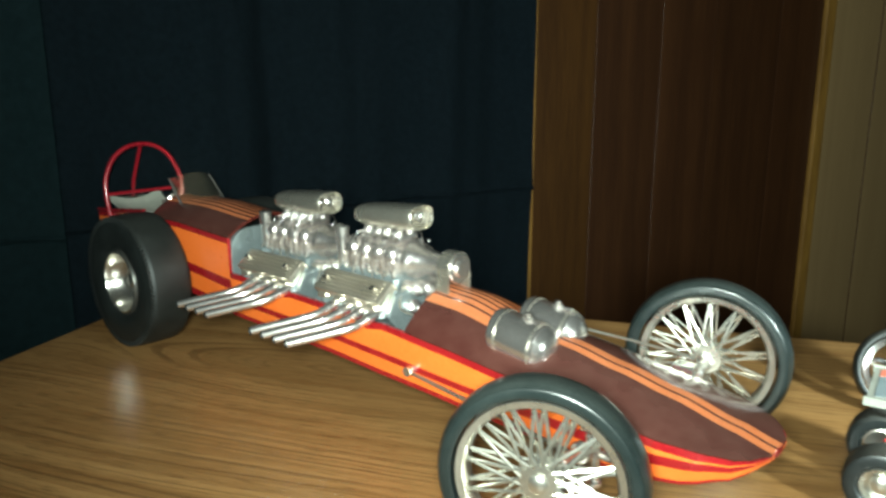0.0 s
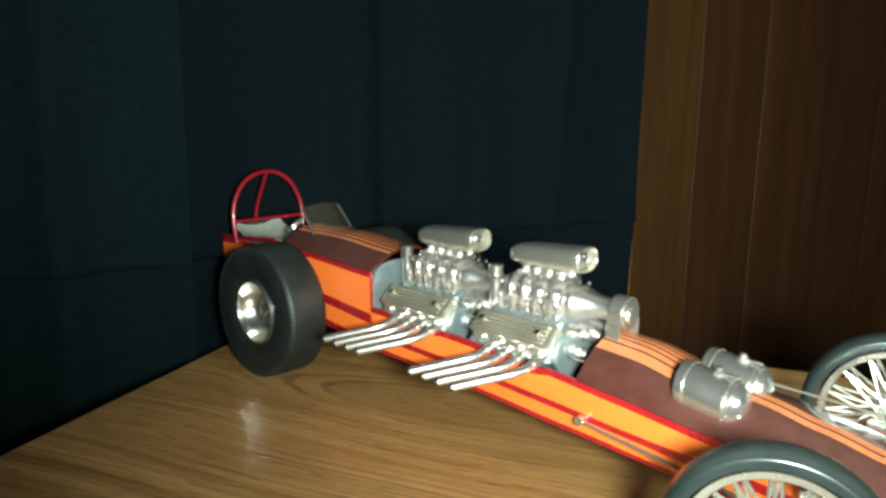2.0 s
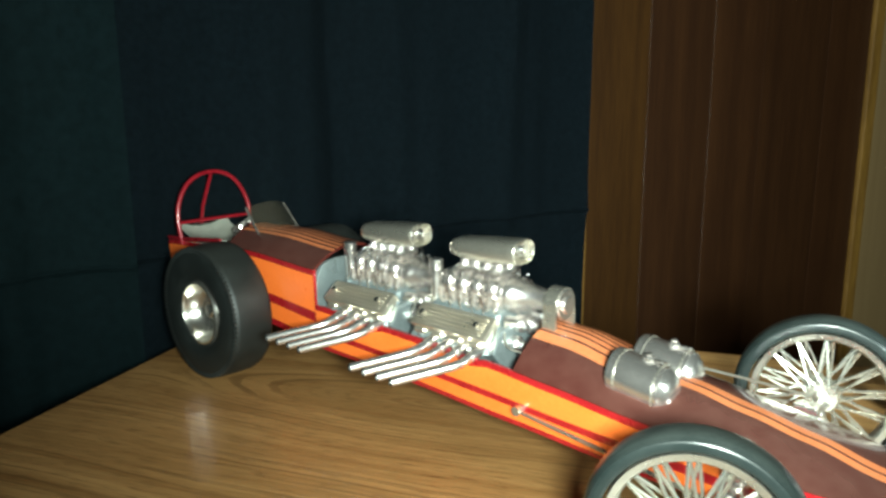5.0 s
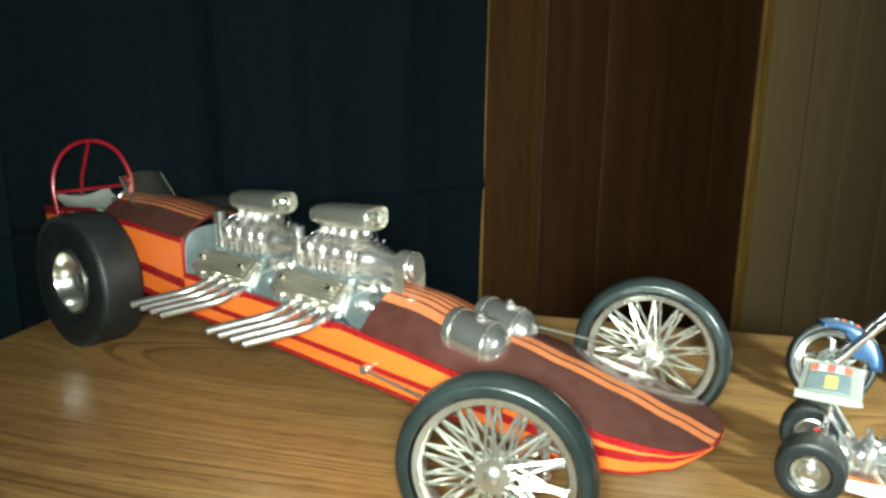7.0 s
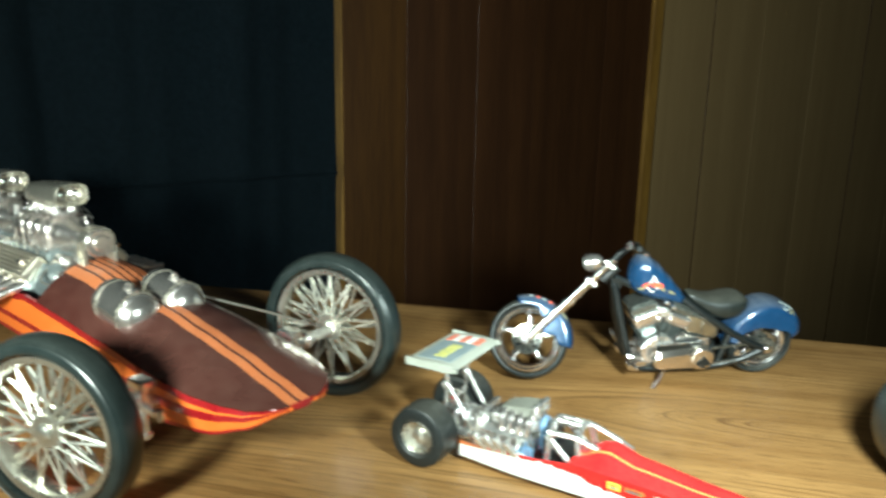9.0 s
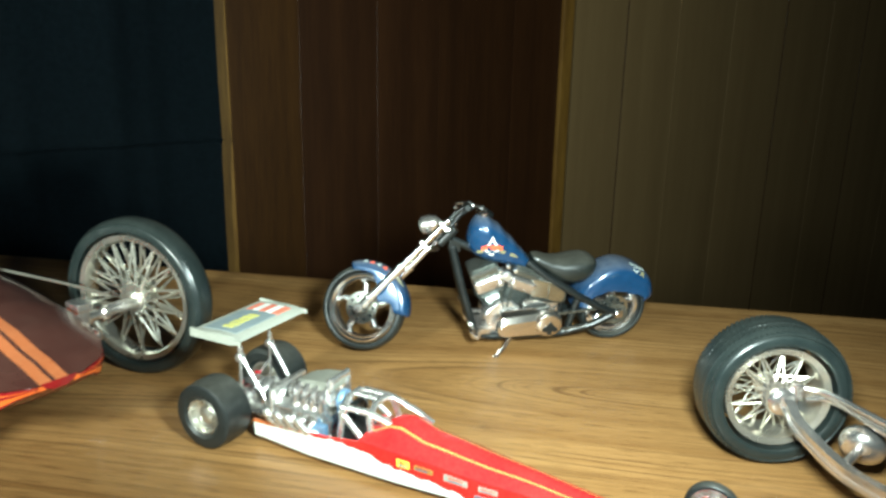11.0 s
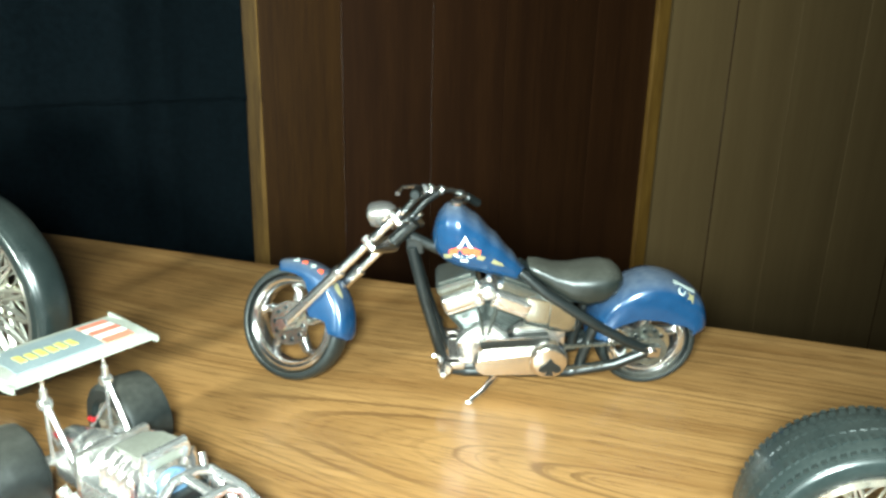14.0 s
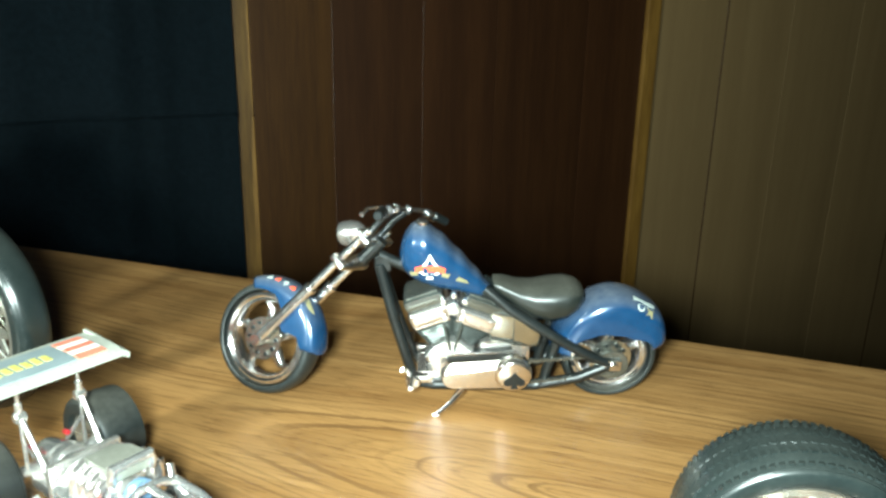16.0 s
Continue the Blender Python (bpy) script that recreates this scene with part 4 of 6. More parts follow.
# front axle, wire wheels, radius rods
bm = bmesh.new()
tube(bm, [(-0.001, -0.074, 0.0450), (-0.001, -0.060, 0.0445), (-0.001, -0.045, 0.0385), (-0.001, 0.045, 0.0385), (-0.001, 0.060, 0.0445), (-0.001, 0.074, 0.0450)], 0.0022, 10)
part("front_axle", bm, CHROME, dragster, "dropped chrome front axle")
for q in (-1, 1):
    bm = bmesh.new()
    y = 0.0455 * q
    shaft(bm, (-0.001, y, 0.0225), (-0.001, y, 0.0520), 0.0022, 14, bevel=0.0006)
    box(bm, (-0.001, y, 0.0500), (0.0120, 0.0085, 0.0052), 0.0012)
    box(bm, (-0.001, y, 0.0430), (0.0075, 0.0070, 0.0080), 0.0012)
    shaft(bm, (-0.001, y, 0.0212), (-0.001, y, 0.0250), 0.0034, 14, bevel=0.0010)
    box(bm, (0.0060, y, 0.0375), (0.0200, 0.0032, 0.0034), 0.0009)
    shaft(bm, (0.0140, y, 0.0350), (0.0140, y, 0.0412), 0.0020, 12, bevel=0.0005)
    shaft(bm, (-0.001, y, 0.0425), (-0.001, 0.080 * q, 0.0430), 0.0030, 12)
    shaft(bm, (-0.001, 0.0560 * q, 0.0425), (-0.001, 0.0600 * q, 0.0425), 0.0050, 16, bevel=0.0008)
    part("kingpin", bm, CHROME, dragster, "knobbly chrome steering knuckle")
    bm = bmesh.new()
    tube(bm, [(-0.121, 0.0385 * q, 0.0415), (-0.060, 0.047 * q, 0.0400), (-0.004, 0.0575 * q, 0.0400)], 0.0011, 8)
    shaft(bm, (-0.121, 0.0350 * q, 0.0415), (-0.121, 0.0402 * q, 0.0415), 0.0027, 12)
    part("radius_rod", bm, PLATE_DULL, dragster, "thin metal radius rod")
    near = q < 0
    wire_wheel(dragster, pose(-0.0020, -0.0865, 0.0428, 0, 0, 21) if near else pose(-0.0045, 0.0822, 0.0450, 0, 0, 196), 0.0428 if near else 0.0449, 0.0150, 0.0337 if near else 0.0352, 56, WHEELCORE, RUBBER_DRY, 0.00078, label="tall narrow wire-spoked front wheel")
bm = bmesh.new()
tube(bm, [(-0.060, 0.030, 0.0640), (-0.030, 0.055, 0.0540), (-0.008, 0.066, 0.0490)], 0.0008, 6)
part("drag_link", bm, PLATE_DULL, dragster)

# ---- the blue chopper ----
LEAN_LEFT = Matrix.Rotation(radians(-9), 4, "X")
chopper = thing("motorcycle_model", pose(0.351, 0.427, 0.0, 0, 0, 184) @ LEAN_LEFT, "blue custom chopper motorcycle model leaning on its side stand", "model motorcycle")
NECK = Vector((0.0297, 0.0, 0.0745))
RAKE = Vector((-0.685, 0.0, 0.728)).normalized()
STEER = Matrix.Translation(NECK) @ Matrix.Rotation(radians(-35), 4, RAKE) @ Matrix.Translation(-NECK)


def cast_wheel(at, r, width, r_rim, arms, label):
    """A chrome wheel with curved arms about the y axis, its tyre and disc."""
    w = width / 2
    bm = bmesh.new()
    lathe(bm, [(r_rim - 0.0034, -w * 0.50), (r_rim - 0.0026, -w * 0.68), (r_rim - 0.0017, -w * 0.64), (r_rim - 0.0006, -w * 0.80), (r_rim + 0.0008, -w * 0.74), (r_rim + 0.0004, 0), (r_rim + 0.0008, w * 0.74), (r_rim - 0.0006, w * 0.80), (r_rim - 0.0017, w * 0.64), (r_rim - 0.0026, w * 0.68), (r_rim - 0.0034, w * 0.50), (r_rim - 0.0038, 0)], 56, closed=True)
    lathe(bm, [(0.0001, -w * 0.95), (0.0022, -w * 0.95), (0.0032, -w * 0.75), (0.0046, -w * 0.6), (0.0046, w * 0.6), (0.0032, w * 0.75), (0.0022, w * 0.95), (0.0001, w * 0.95)], 20)
    wheel = part("wheel", bm, MIRROR, chopper, label, 45, at)
    for i in range(arms):
        bm = bmesh.new()
        run = [(0.0035, 0.10), (0.0085, 0.34), (0.0140, 0.36), (r_rim - 0.0030, 0.16)]
        loops = []
        for rr, a in run:
            c, s = math.cos(a), math.sin(a)
            g = 0.0030 if rr < 0.01 else 0.0022
            loops.append([(rr * c - u * s, v, rr * s + u * c) for u, v in ((g * math.cos(k), w * 0.42 * math.sin(k)) for k in (math.pi * j / 6 for j in range(12)))])
        rings(bm, loops)
        part("wheel_arm", bm, MIRROR, wheel, at=Matrix.Rotation(2 * math.pi * i / arms, 4, "Y"))
    bm = bmesh.new()
    t = (r - r_rim) / 2
    prof = []
    for i in range(20):
        a = math.pi * (-0.60 + 1.20 * i / 19)
        prof.append((r_rim + t + t * math.copysign(abs(math.cos(a)) ** 0.9, math.cos(a)), w * math.copysign(abs(math.sin(a)) ** 0.85, math.sin(a))))
    lathe(bm, prof, 72, closed=True)
    part("tyre", bm, RUBBER, wheel, "dusty black tyre", 50)
    bm = bmesh.new()
    lathe(bm, [(0.0035, w * 0.82), (0.0098, w * 0.82), (0.0098, w * 0.92), (0.0035, w * 0.92)], 36, closed=True)
    for i in range(10):
        a = 2 * math.pi * i / 10
        shaft(bm, (0.0072 * math.cos(a), w * 0.80, 0.0072 * math.sin(a)), (0.0072 * math.cos(a), w * 0.96, 0.0072 * math.sin(a)), 0.0010, 8, 1)
    part("brake_disc", bm, [DARK_PLATE, BLACK], wheel, "drilled chrome brake disc")
    return wheel


FHUB, RHUB = Vector((0.0788, 0, 0.0284)), Vector((-0.079, 0, 0.0236))
cast_wheel(STEER @ Matrix.Translation(FHUB), 0.0259, 0.0118, 0.0203, 5, "chrome five-armed front wheel")
cast_wheel(Matrix.Translation(RHUB), 0.0224, 0.0160, 0.0170, 5, "wide chrome rear wheel")


GUARD = [(0.0, 0.0), (0.45, 0.033), (0.78, 0.148), (0.93, 0.344), (1.0, 0.615)]


def guard_drop(v, half):
    """How far a guard's surface lies under its crown, v across it."""
    return half * float(np.interp(abs(v) / half, [g[0] for g in GUARD], [g[1] for g in GUARD]))


def mudguard(name, hub, radii, skirt, half, a0, a1, mat, label, m=None):
    """A deep curved guard over a wheel; radii and skirt: (degrees, radius) of its crown and of its lower side edge, 0 ahead and 90 up."""
    bm = bmesh.new()
    loops, n = [], 40
    for i in range(n + 1):
        a = a0 + (a1 - a0) * i / n
        r = lerp(radii, a)
        foot = min(lerp(skirt, a), r - half * 0.66)
        end = min(1.0, min(i, n - i) / 3.0 + 0.62)
        c, s = math.cos(radians(a)), math.sin(radians(a))
        side = [(y, r - half * d) for y, d in GUARD] + [(1.0, (foot + r - half * 0.615) / 2), (0.985, foot)]
        outer = [(-y, rr) for y, rr in reversed(side)] + side[1:]
        ring = [(y * half * end, rr) for y, rr in outer] + [(y * (half - 0.0009) * end, rr - (0.0009 if abs(y) < 0.97 else 0.0)) for y, rr in reversed(outer)]
        loops.append([(hub.x + rr * c, y, hub.z + rr * s) for y, rr in ring])
    rings(bm, loops)
    if m is not None:
        bmesh.ops.transform(bm, matrix=m, verts=bm.verts)
    return part(name, bm, mat, chopper, label, 50)


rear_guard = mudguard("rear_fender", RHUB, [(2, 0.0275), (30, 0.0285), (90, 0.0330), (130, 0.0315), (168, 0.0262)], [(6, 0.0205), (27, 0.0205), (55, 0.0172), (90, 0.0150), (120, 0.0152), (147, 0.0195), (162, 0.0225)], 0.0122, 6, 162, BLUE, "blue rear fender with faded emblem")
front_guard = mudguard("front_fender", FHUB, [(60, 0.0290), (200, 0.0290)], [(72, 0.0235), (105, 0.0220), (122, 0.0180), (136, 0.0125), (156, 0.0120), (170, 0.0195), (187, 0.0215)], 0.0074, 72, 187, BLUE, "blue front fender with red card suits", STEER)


def decal(parent, pts, mat, place):
    """A thin flat mark: its outline laid on a surface by place(u, v)."""
    bm = bmesh.new()
    mid = (sum(p[0] for p in pts) / len(pts), sum(p[1] for p in pts) / len(pts))
    lo = [bm.verts.new(place(u, v, 0.0)) for u, v in pts]
    hi = [bm.verts.new(place(u, v, 0.00018)) for u, v in pts]
    c0 = bm.verts.new(place(*mid, 0.00020))
    n = len(pts)
    for i in range(n):
        j = (i + 1) % n
        bm.faces.new((lo[i], lo[j], hi[j], hi[i]))
        bm.faces.new((hi[i], hi[j], c0))
    return part("emblem", bm, mat, parent, "", 50)


def on_front_guard(u, v, lift):
    a = 105 - u / 0.0290 * 57.3
    r = 0.0290 - guard_drop(v, 0.0074) + 0.00012 + lift
    return STEER @ Vector((FHUB.x + r * math.cos(radians(a)), v, FHUB.z + r * math.sin(radians(a))))


DIAMOND = [(0, -1), (0.75, 0), (0, 1), (-0.75, 0)]
HEART = [(0, -1), (0.55, -0.2), (0.8, 0.35), (0.5, 0.8), (0, 0.5), (-0.5, 0.8), (-0.8, 0.35), (-0.55, -0.2)]
for k, (shape, m) in enumerate(((HEART, PALE_INK), (HEART, SCARLET), (DIAMOND, PALE_INK), (HEART, SCARLET))):
    decal(front_guard, [(0.0065 - 0.0045 * k + x * 0.0018, 0.0048 + z * 0.0016) for x, z in shape], m, on_front_guard)
decal(front_guard, [(-0.0150, 0.0020), (-0.0165, 0.0050), (-0.0195, 0.0052), (-0.0230, 0.0035), (-0.0195, 0.0030)], DIM_GOLD, on_front_guard)


def on_rear_guard(u, v, lift):
    a = 112 - u / 0.031 * 57.3
    r = lerp([(2, 0.0275), (30, 0.0285), (90, 0.0330), (130, 0.0315), (168, 0.0262)], a) - guard_drop(v, 0.0122) + 0.00012 + lift
    return Vector((RHUB.x + r * math.cos(radians(a)), v, RHUB.z + r * math.sin(radians(a))))


decal(rear_guard, [(-0.0062, 0.0042), (0.0048, 0.0046), (0.0050, 0.0072), (0.0020, 0.0066), (-0.0025, 0.0074), (-0.0062, 0.0066)], PALE_INK, on_rear_guard)
CIRCLE = [(math.cos(math.pi * i / 7), math.sin(math.pi * i / 7)) for i in range(14)]
decal(rear_guard, [(0.0012 + x * 0.0019, 0.0096 + z * 0.0012) for x, z in CIRCLE], PALE_INK, on_rear_guard)
decal(rear_guard, [(0.0012 + x * 0.0013, 0.0096 + z * 0.0008) for x, z in CIRCLE], BLUE, lambda u, v, l: on_rear_guard(u, v, l + 0.0002))
decal(rear_guard, [(-0.0020, 0.0088), (-0.0030, 0.0098), (-0.0022, 0.0112), (-0.0040, 0.0105), (-0.0062, 0.0112), (-0.0052, 0.0098), (-0.0058, 0.0086), (-0.0040, 0.0093)], DIM_GOLD, on_rear_guard)

# fork, lamp and bars turn together
for q in (-1, 1):
    bm = bmesh.new()
    up = FHUB + RAKE * 0.0755
    off = Vector((0, 0.0088 * q, 0))
    tube(bm, [FHUB + off - RAKE * 0.001, FHUB + off + RAKE * 0.036, FHUB + off + RAKE * 0.037, up + off], [0.0026, 0.0026, 0.0019, 0.0019], 14)
    shaft(bm, FHUB + off + RAKE * 0.0345, FHUB + off + RAKE * 0.0372, 0.0030, 14, bevel=0.0004)
    shaft(bm, FHUB + Vector((0, 0.0062 * q, 0)), FHUB + Vector((0, 0.0118 * q, 0)), 0.0031, 14, bevel=0.0006)
    bmesh.ops.transform(bm, matrix=STEER, verts=bm.verts)
    part("fork_leg", bm, MIRROR, chopper, "long raked chrome fork leg", 45)
for d in (0.0555, 0.0715):
    bm = bmesh.new()
    c = FHUB + RAKE * d
    turn = Matrix.Translation(c) @ Vector((0, 0, 1)).rotation_difference(RAKE).to_matrix().to_4x4()
    box(bm, (-0.001, 0, 0), (0.008, 0.0235, 0.0035), 0.0012, turn)
    bmesh.ops.transform(bm, matrix=STEER, verts=bm.verts)
    part("fork_yoke", bm, MIRROR, chopper, "chrome fork yoke")
bm = bmesh.new()
lampc, look_dir = FHUB + RAKE * 0.066 + Vector((0.0075, 0, 0.0045)), Vector((0.97, 0, -0.22)).normalized()
tube(bm, [lampc + look_dir * d for d in (-0.0072, -0.0066, -0.0045, -0.001, 0.003, 0.0042, 0.0044)], [0.0006, 0.0026, 0.0045, 0.0055, 0.0055, 0.0051, 0.0046], 24)
bmesh.ops.transform(bm, matrix=STEER, verts=bm.verts)
lamp = part("headlamp", bm, CHROME, chopper, "bullet-shaped chrome headlamp", 50)
bm = bmesh.new()
tube(bm, [lampc + look_dir * d for d in (0.0043, 0.0052, 0.0058)], [0.0046, 0.0034, 0.0006], 24)
bmesh.ops.transform(bm, matrix=STEER, verts=bm.verts)
part("lens", bm, WHITE, lamp, "pale headlamp lens", 50)
bm = bmesh.new()
tube(bm, [lampc, FHUB + RAKE * 0.0655], 0.0020, 10)
bmesh.ops.transform(bm, matrix=STEER, verts=bm.verts)
part("lamp_bracket", bm, MIRROR, chopper)
TOPC = FHUB + RAKE * 0.0715
for q in (-1, 1):
    bm = bmesh.new()
    tube(bm, [TOPC + Vector((0, 0.0058 * q, 0)), TOPC + Vector((-0.0060, 0.0058 * q, 0.0075)), TOPC + Vector((-0.0125, 0.0058 * q, 0.0125))], 0.0015, 10)
    bmesh.ops.transform(bm, matrix=STEER, verts=bm.verts)
    part("bar_riser", bm, BLACK, chopper, "dark handlebar riser")
bm = bmesh.new()
bar = [TOPC + Vector(p) for p in ((-0.0190, -0.0330, 0.0095), (-0.0150, -0.0190, 0.0130), (-0.0128, -0.0075, 0.0132), (-0.0125, 0.0, 0.0132), (-0.0128, 0.0075, 0.0132), (-0.0150, 0.0190, 0.0130), (-0.0190, 0.0330, 0.0095))]
tube(bm, curve_pts(bar, 5), 0.0012, 10)
for q in (-1, 1):
    shaft(bm, TOPC + Vector((-0.0126, 0.0058 * q - 0.0013, 0.0130)), TOPC + Vector((-0.0126, 0.0058 * q + 0.0013, 0.0130)), 0.0021, 12, bevel=0.0004)
    shaft(bm, TOPC + Vector((-0.0166, 0.0205 * q, 0.0120)), TOPC + Vector((-0.0155, 0.0180 * q, 0.0126)), 0.0021, 12, bevel=0.0004)
bmesh.ops.transform(bm, matrix=STEER, verts=bm.verts)
bars = part("handlebar", bm, MIRROR, chopper, "flat chrome handlebar", 45)
for q in (-1, 1):
    bm = bmesh.new()
    shaft(bm, TOPC + Vector((-0.0165, 0.0250 * q, 0.0116)), TOPC + Vector((-0.0193, 0.0340 * q, 0.0092)), 0.0020, 12, bevel=0.0005)
    bmesh.ops.transform(bm, matrix=STEER, verts=bm.verts)
    part("grip", bm, BLACK, bars, "black rubber grip")
    bm = bmesh.new()
    tube(bm, [TOPC + Vector((-0.0140, 0.0205 * q, 0.0130)), TOPC + Vector((-0.0105, 0.0270 * q, 0.0118)), TOPC + Vector((-0.0125, 0.0345 * q, 0.0092))], [0.0007, 0.0007, 0.0010], 6)
    bmesh.ops.transform(bm, matrix=STEER, verts=bm.verts)
    part("lever", bm, MIRROR, bars)

# frame
bm = bmesh.new()
tube(bm, [NECK - RAKE * 0.0065, NECK + RAKE * 0.0065], 0.0029, 14)
box(bm, (0.0250, 0, 0.0685), (0.0075, 0.0045, 0.0075), 0.0012)
frame_part = part("bike_frame", bm, BLACK, chopper, "black steel-tube frame")
RUNS = []
for q in (-1, 1):
    RUNS += [[(0.0265, 0.0015 * q, 0.0680), (0.0205, 0.0052 * q, 0.0440), (0.0125, 0.0085 * q, 0.0170), (0.0090, 0.0090 * q, 0.0112), (0.0020, 0.0090 * q, 0.0098), (-0.0440, 0.0090 * q, 0.0096), (-0.0490, 0.0092 * q, 0.0112), (-0.0495, 0.0096 * q, 0.0180), (-0.0535, 0.0100 * q, 0.0360)],
             [(-0.0200, 0.0045 * q, 0.0580), (-0.0310, 0.0085 * q, 0.0500), (-0.0440, 0.0102 * q, 0.0420), (-0.0535, 0.0110 * q, 0.0360), (-0.0680, 0.0128 * q, 0.0285), (-0.0785, 0.0132 * q, 0.0243)],
             [(-0.0485, 0.0100 * q, 0.0112), (-0.0640, 0.0125 * q, 0.0165), (-0.0785, 0.0132 * q, 0.0243)]]
RUNS.append([(0.0270, 0, 0.0725), (0.0100, 0, 0.0640), (-0.0200, 0, 0.0560)])
for run in RUNS:
    bm = bmesh.new()
    tube(bm, run, 0.0024, 10)
    part("tube", bm, BLACK, frame_part)
bm = bmesh.new()
shaft(bm, (-0.079, -0.0165, 0.0243), (-0.079, 0.0165, 0.0243), 0.0021, 12, bevel=0.0004)
for q in (-1, 1):
    box(bm, (-0.0785, 0.0140 * q, 0.0243), (0.008, 0.0022, 0.0055), 0.0008)
part("rear_axle", bm, MIRROR, chopper)

# tank
TX = [(-0.0236, 0.0548, 0.0015, 0.0020), (-0.0215, 0.0556, 0.0034, 0.0042), (-0.0160, 0.0598, 0.0062, 0.0066), (-0.0080, 0.0655, 0.0092, 0.0090), (0.0, 0.0703, 0.0124, 0.0106), (0.0070, 0.0738, 0.0136, 0.0112), (0.0120, 0.0748, 0.0122, 0.0098), (0.0155, 0.0742, 0.0088, 0.0072), (0.0172, 0.0735, 0.0045, 0.0038), (0.0177, 0.0733, 0.0012, 0.0012)]


def tank_at(x):
    return tuple(lerp([(r[0], r[k]) for r in TX], x) for k in (1, 2, 3))


bm = bmesh.new()
loops = []
for i in range(33):
    x = TX[0][0] + (TX[-1][0] - TX[0][0]) * i / 32
    cz, h, w = tank_at(x)
    loops.append(ell(x, 0, cz, w, h, 28, 2.5))
rings(bm, loops)
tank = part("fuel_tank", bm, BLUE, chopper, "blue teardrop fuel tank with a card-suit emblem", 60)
bm = bmesh.new()
shaft(bm, (0.0080, 0, 0.0868), (0.0078, 0, 0.0893), 0.0026, 16, bevel=0.0006)
part("filler_cap", bm, MIRROR, tank, "chrome filler cap")


def on_tank(u, v, lift):
    x, z = 0.0046 + u, 0.0714 + v
    cz, h, w = tank_at(x)
    k = min(0.97, abs((z - cz) / h))
    return Vector((x, w * (1 - k ** 2.5) ** 0.4 + 0.00008 + lift, z))


SPADE = [(0, 1.0), (0.35, 0.45), (0.78, 0.05), (0.85, -0.35), (0.5, -0.55), (0.15, -0.35), (0.3, -0.85), (-0.3, -0.85), (-0.15, -0.35), (-0.5, -0.55), (-0.85, -0.35), (-0.78, 0.05), (-0.35, 0.45)]
decal(tank, [(x * 0.0052, z * 0.0066) for x, z in SPADE], WHITE, on_tank)
decal(tank, [(x * 0.0036, z * 0.0048 - 0.0002) for x, z in SPADE], BLUE, lambda u, v, l: on_tank(u, v, l + 0.0002))
decal(tank, [(-0.0068, -0.0002), (-0.0035, 0.0012), (0.0035, 0.0014), (0.0064, 0.0), (0.0062, -0.0022), (0.0, -0.0014), (-0.0062, -0.0024)], SCARLET, lambda u, v, l: on_tank(u, v, l + 0.0004))
for sx in (-1, 1):
    decal(tank, [(sx * 0.0052, -0.0018), (sx * 0.0088, -0.0034), (sx * 0.0078, -0.0050), (sx * 0.0050, -0.0040)], DIM_GOLD, lambda u, v, l: on_tank(u, v, l + 0.0003))
decal(tank, [(-0.0125, -0.0050), (-0.0160, -0.0072), (-0.0172, -0.0090), (-0.0140, -0.0078), (-0.0112, -0.0066)], DIM_GOLD, on_tank)

# seat
bm = bmesh.new()
loops = []
for x, top, bot, w in ((-0.0232, 0.0604, 0.0590, 0.0030), (-0.0240, 0.0615, 0.0572, 0.0055), (-0.0280, 0.0612, 0.0540, 0.0072), (-0.0350, 0.0592, 0.0490, 0.0090), (-0.0420, 0.0588, 0.0446, 0.0108), (-0.0490, 0.0600, 0.0425, 0.0120), (-0.0560, 0.0606, 0.0440, 0.0120), (-0.0610, 0.0596, 0.0480, 0.0104), (-0.0640, 0.0575, 0.0515, 0.0070), (-0.0648, 0.0555, 0.0535, 0.0030)):
    loops.append(ell(x, 0, (top + bot) / 2, w, (top - bot) / 2, 22, 2.7))
rings(bm, loops)
part("saddle", bm, SEAT, chopper, "dusty black scooped saddle", 60)

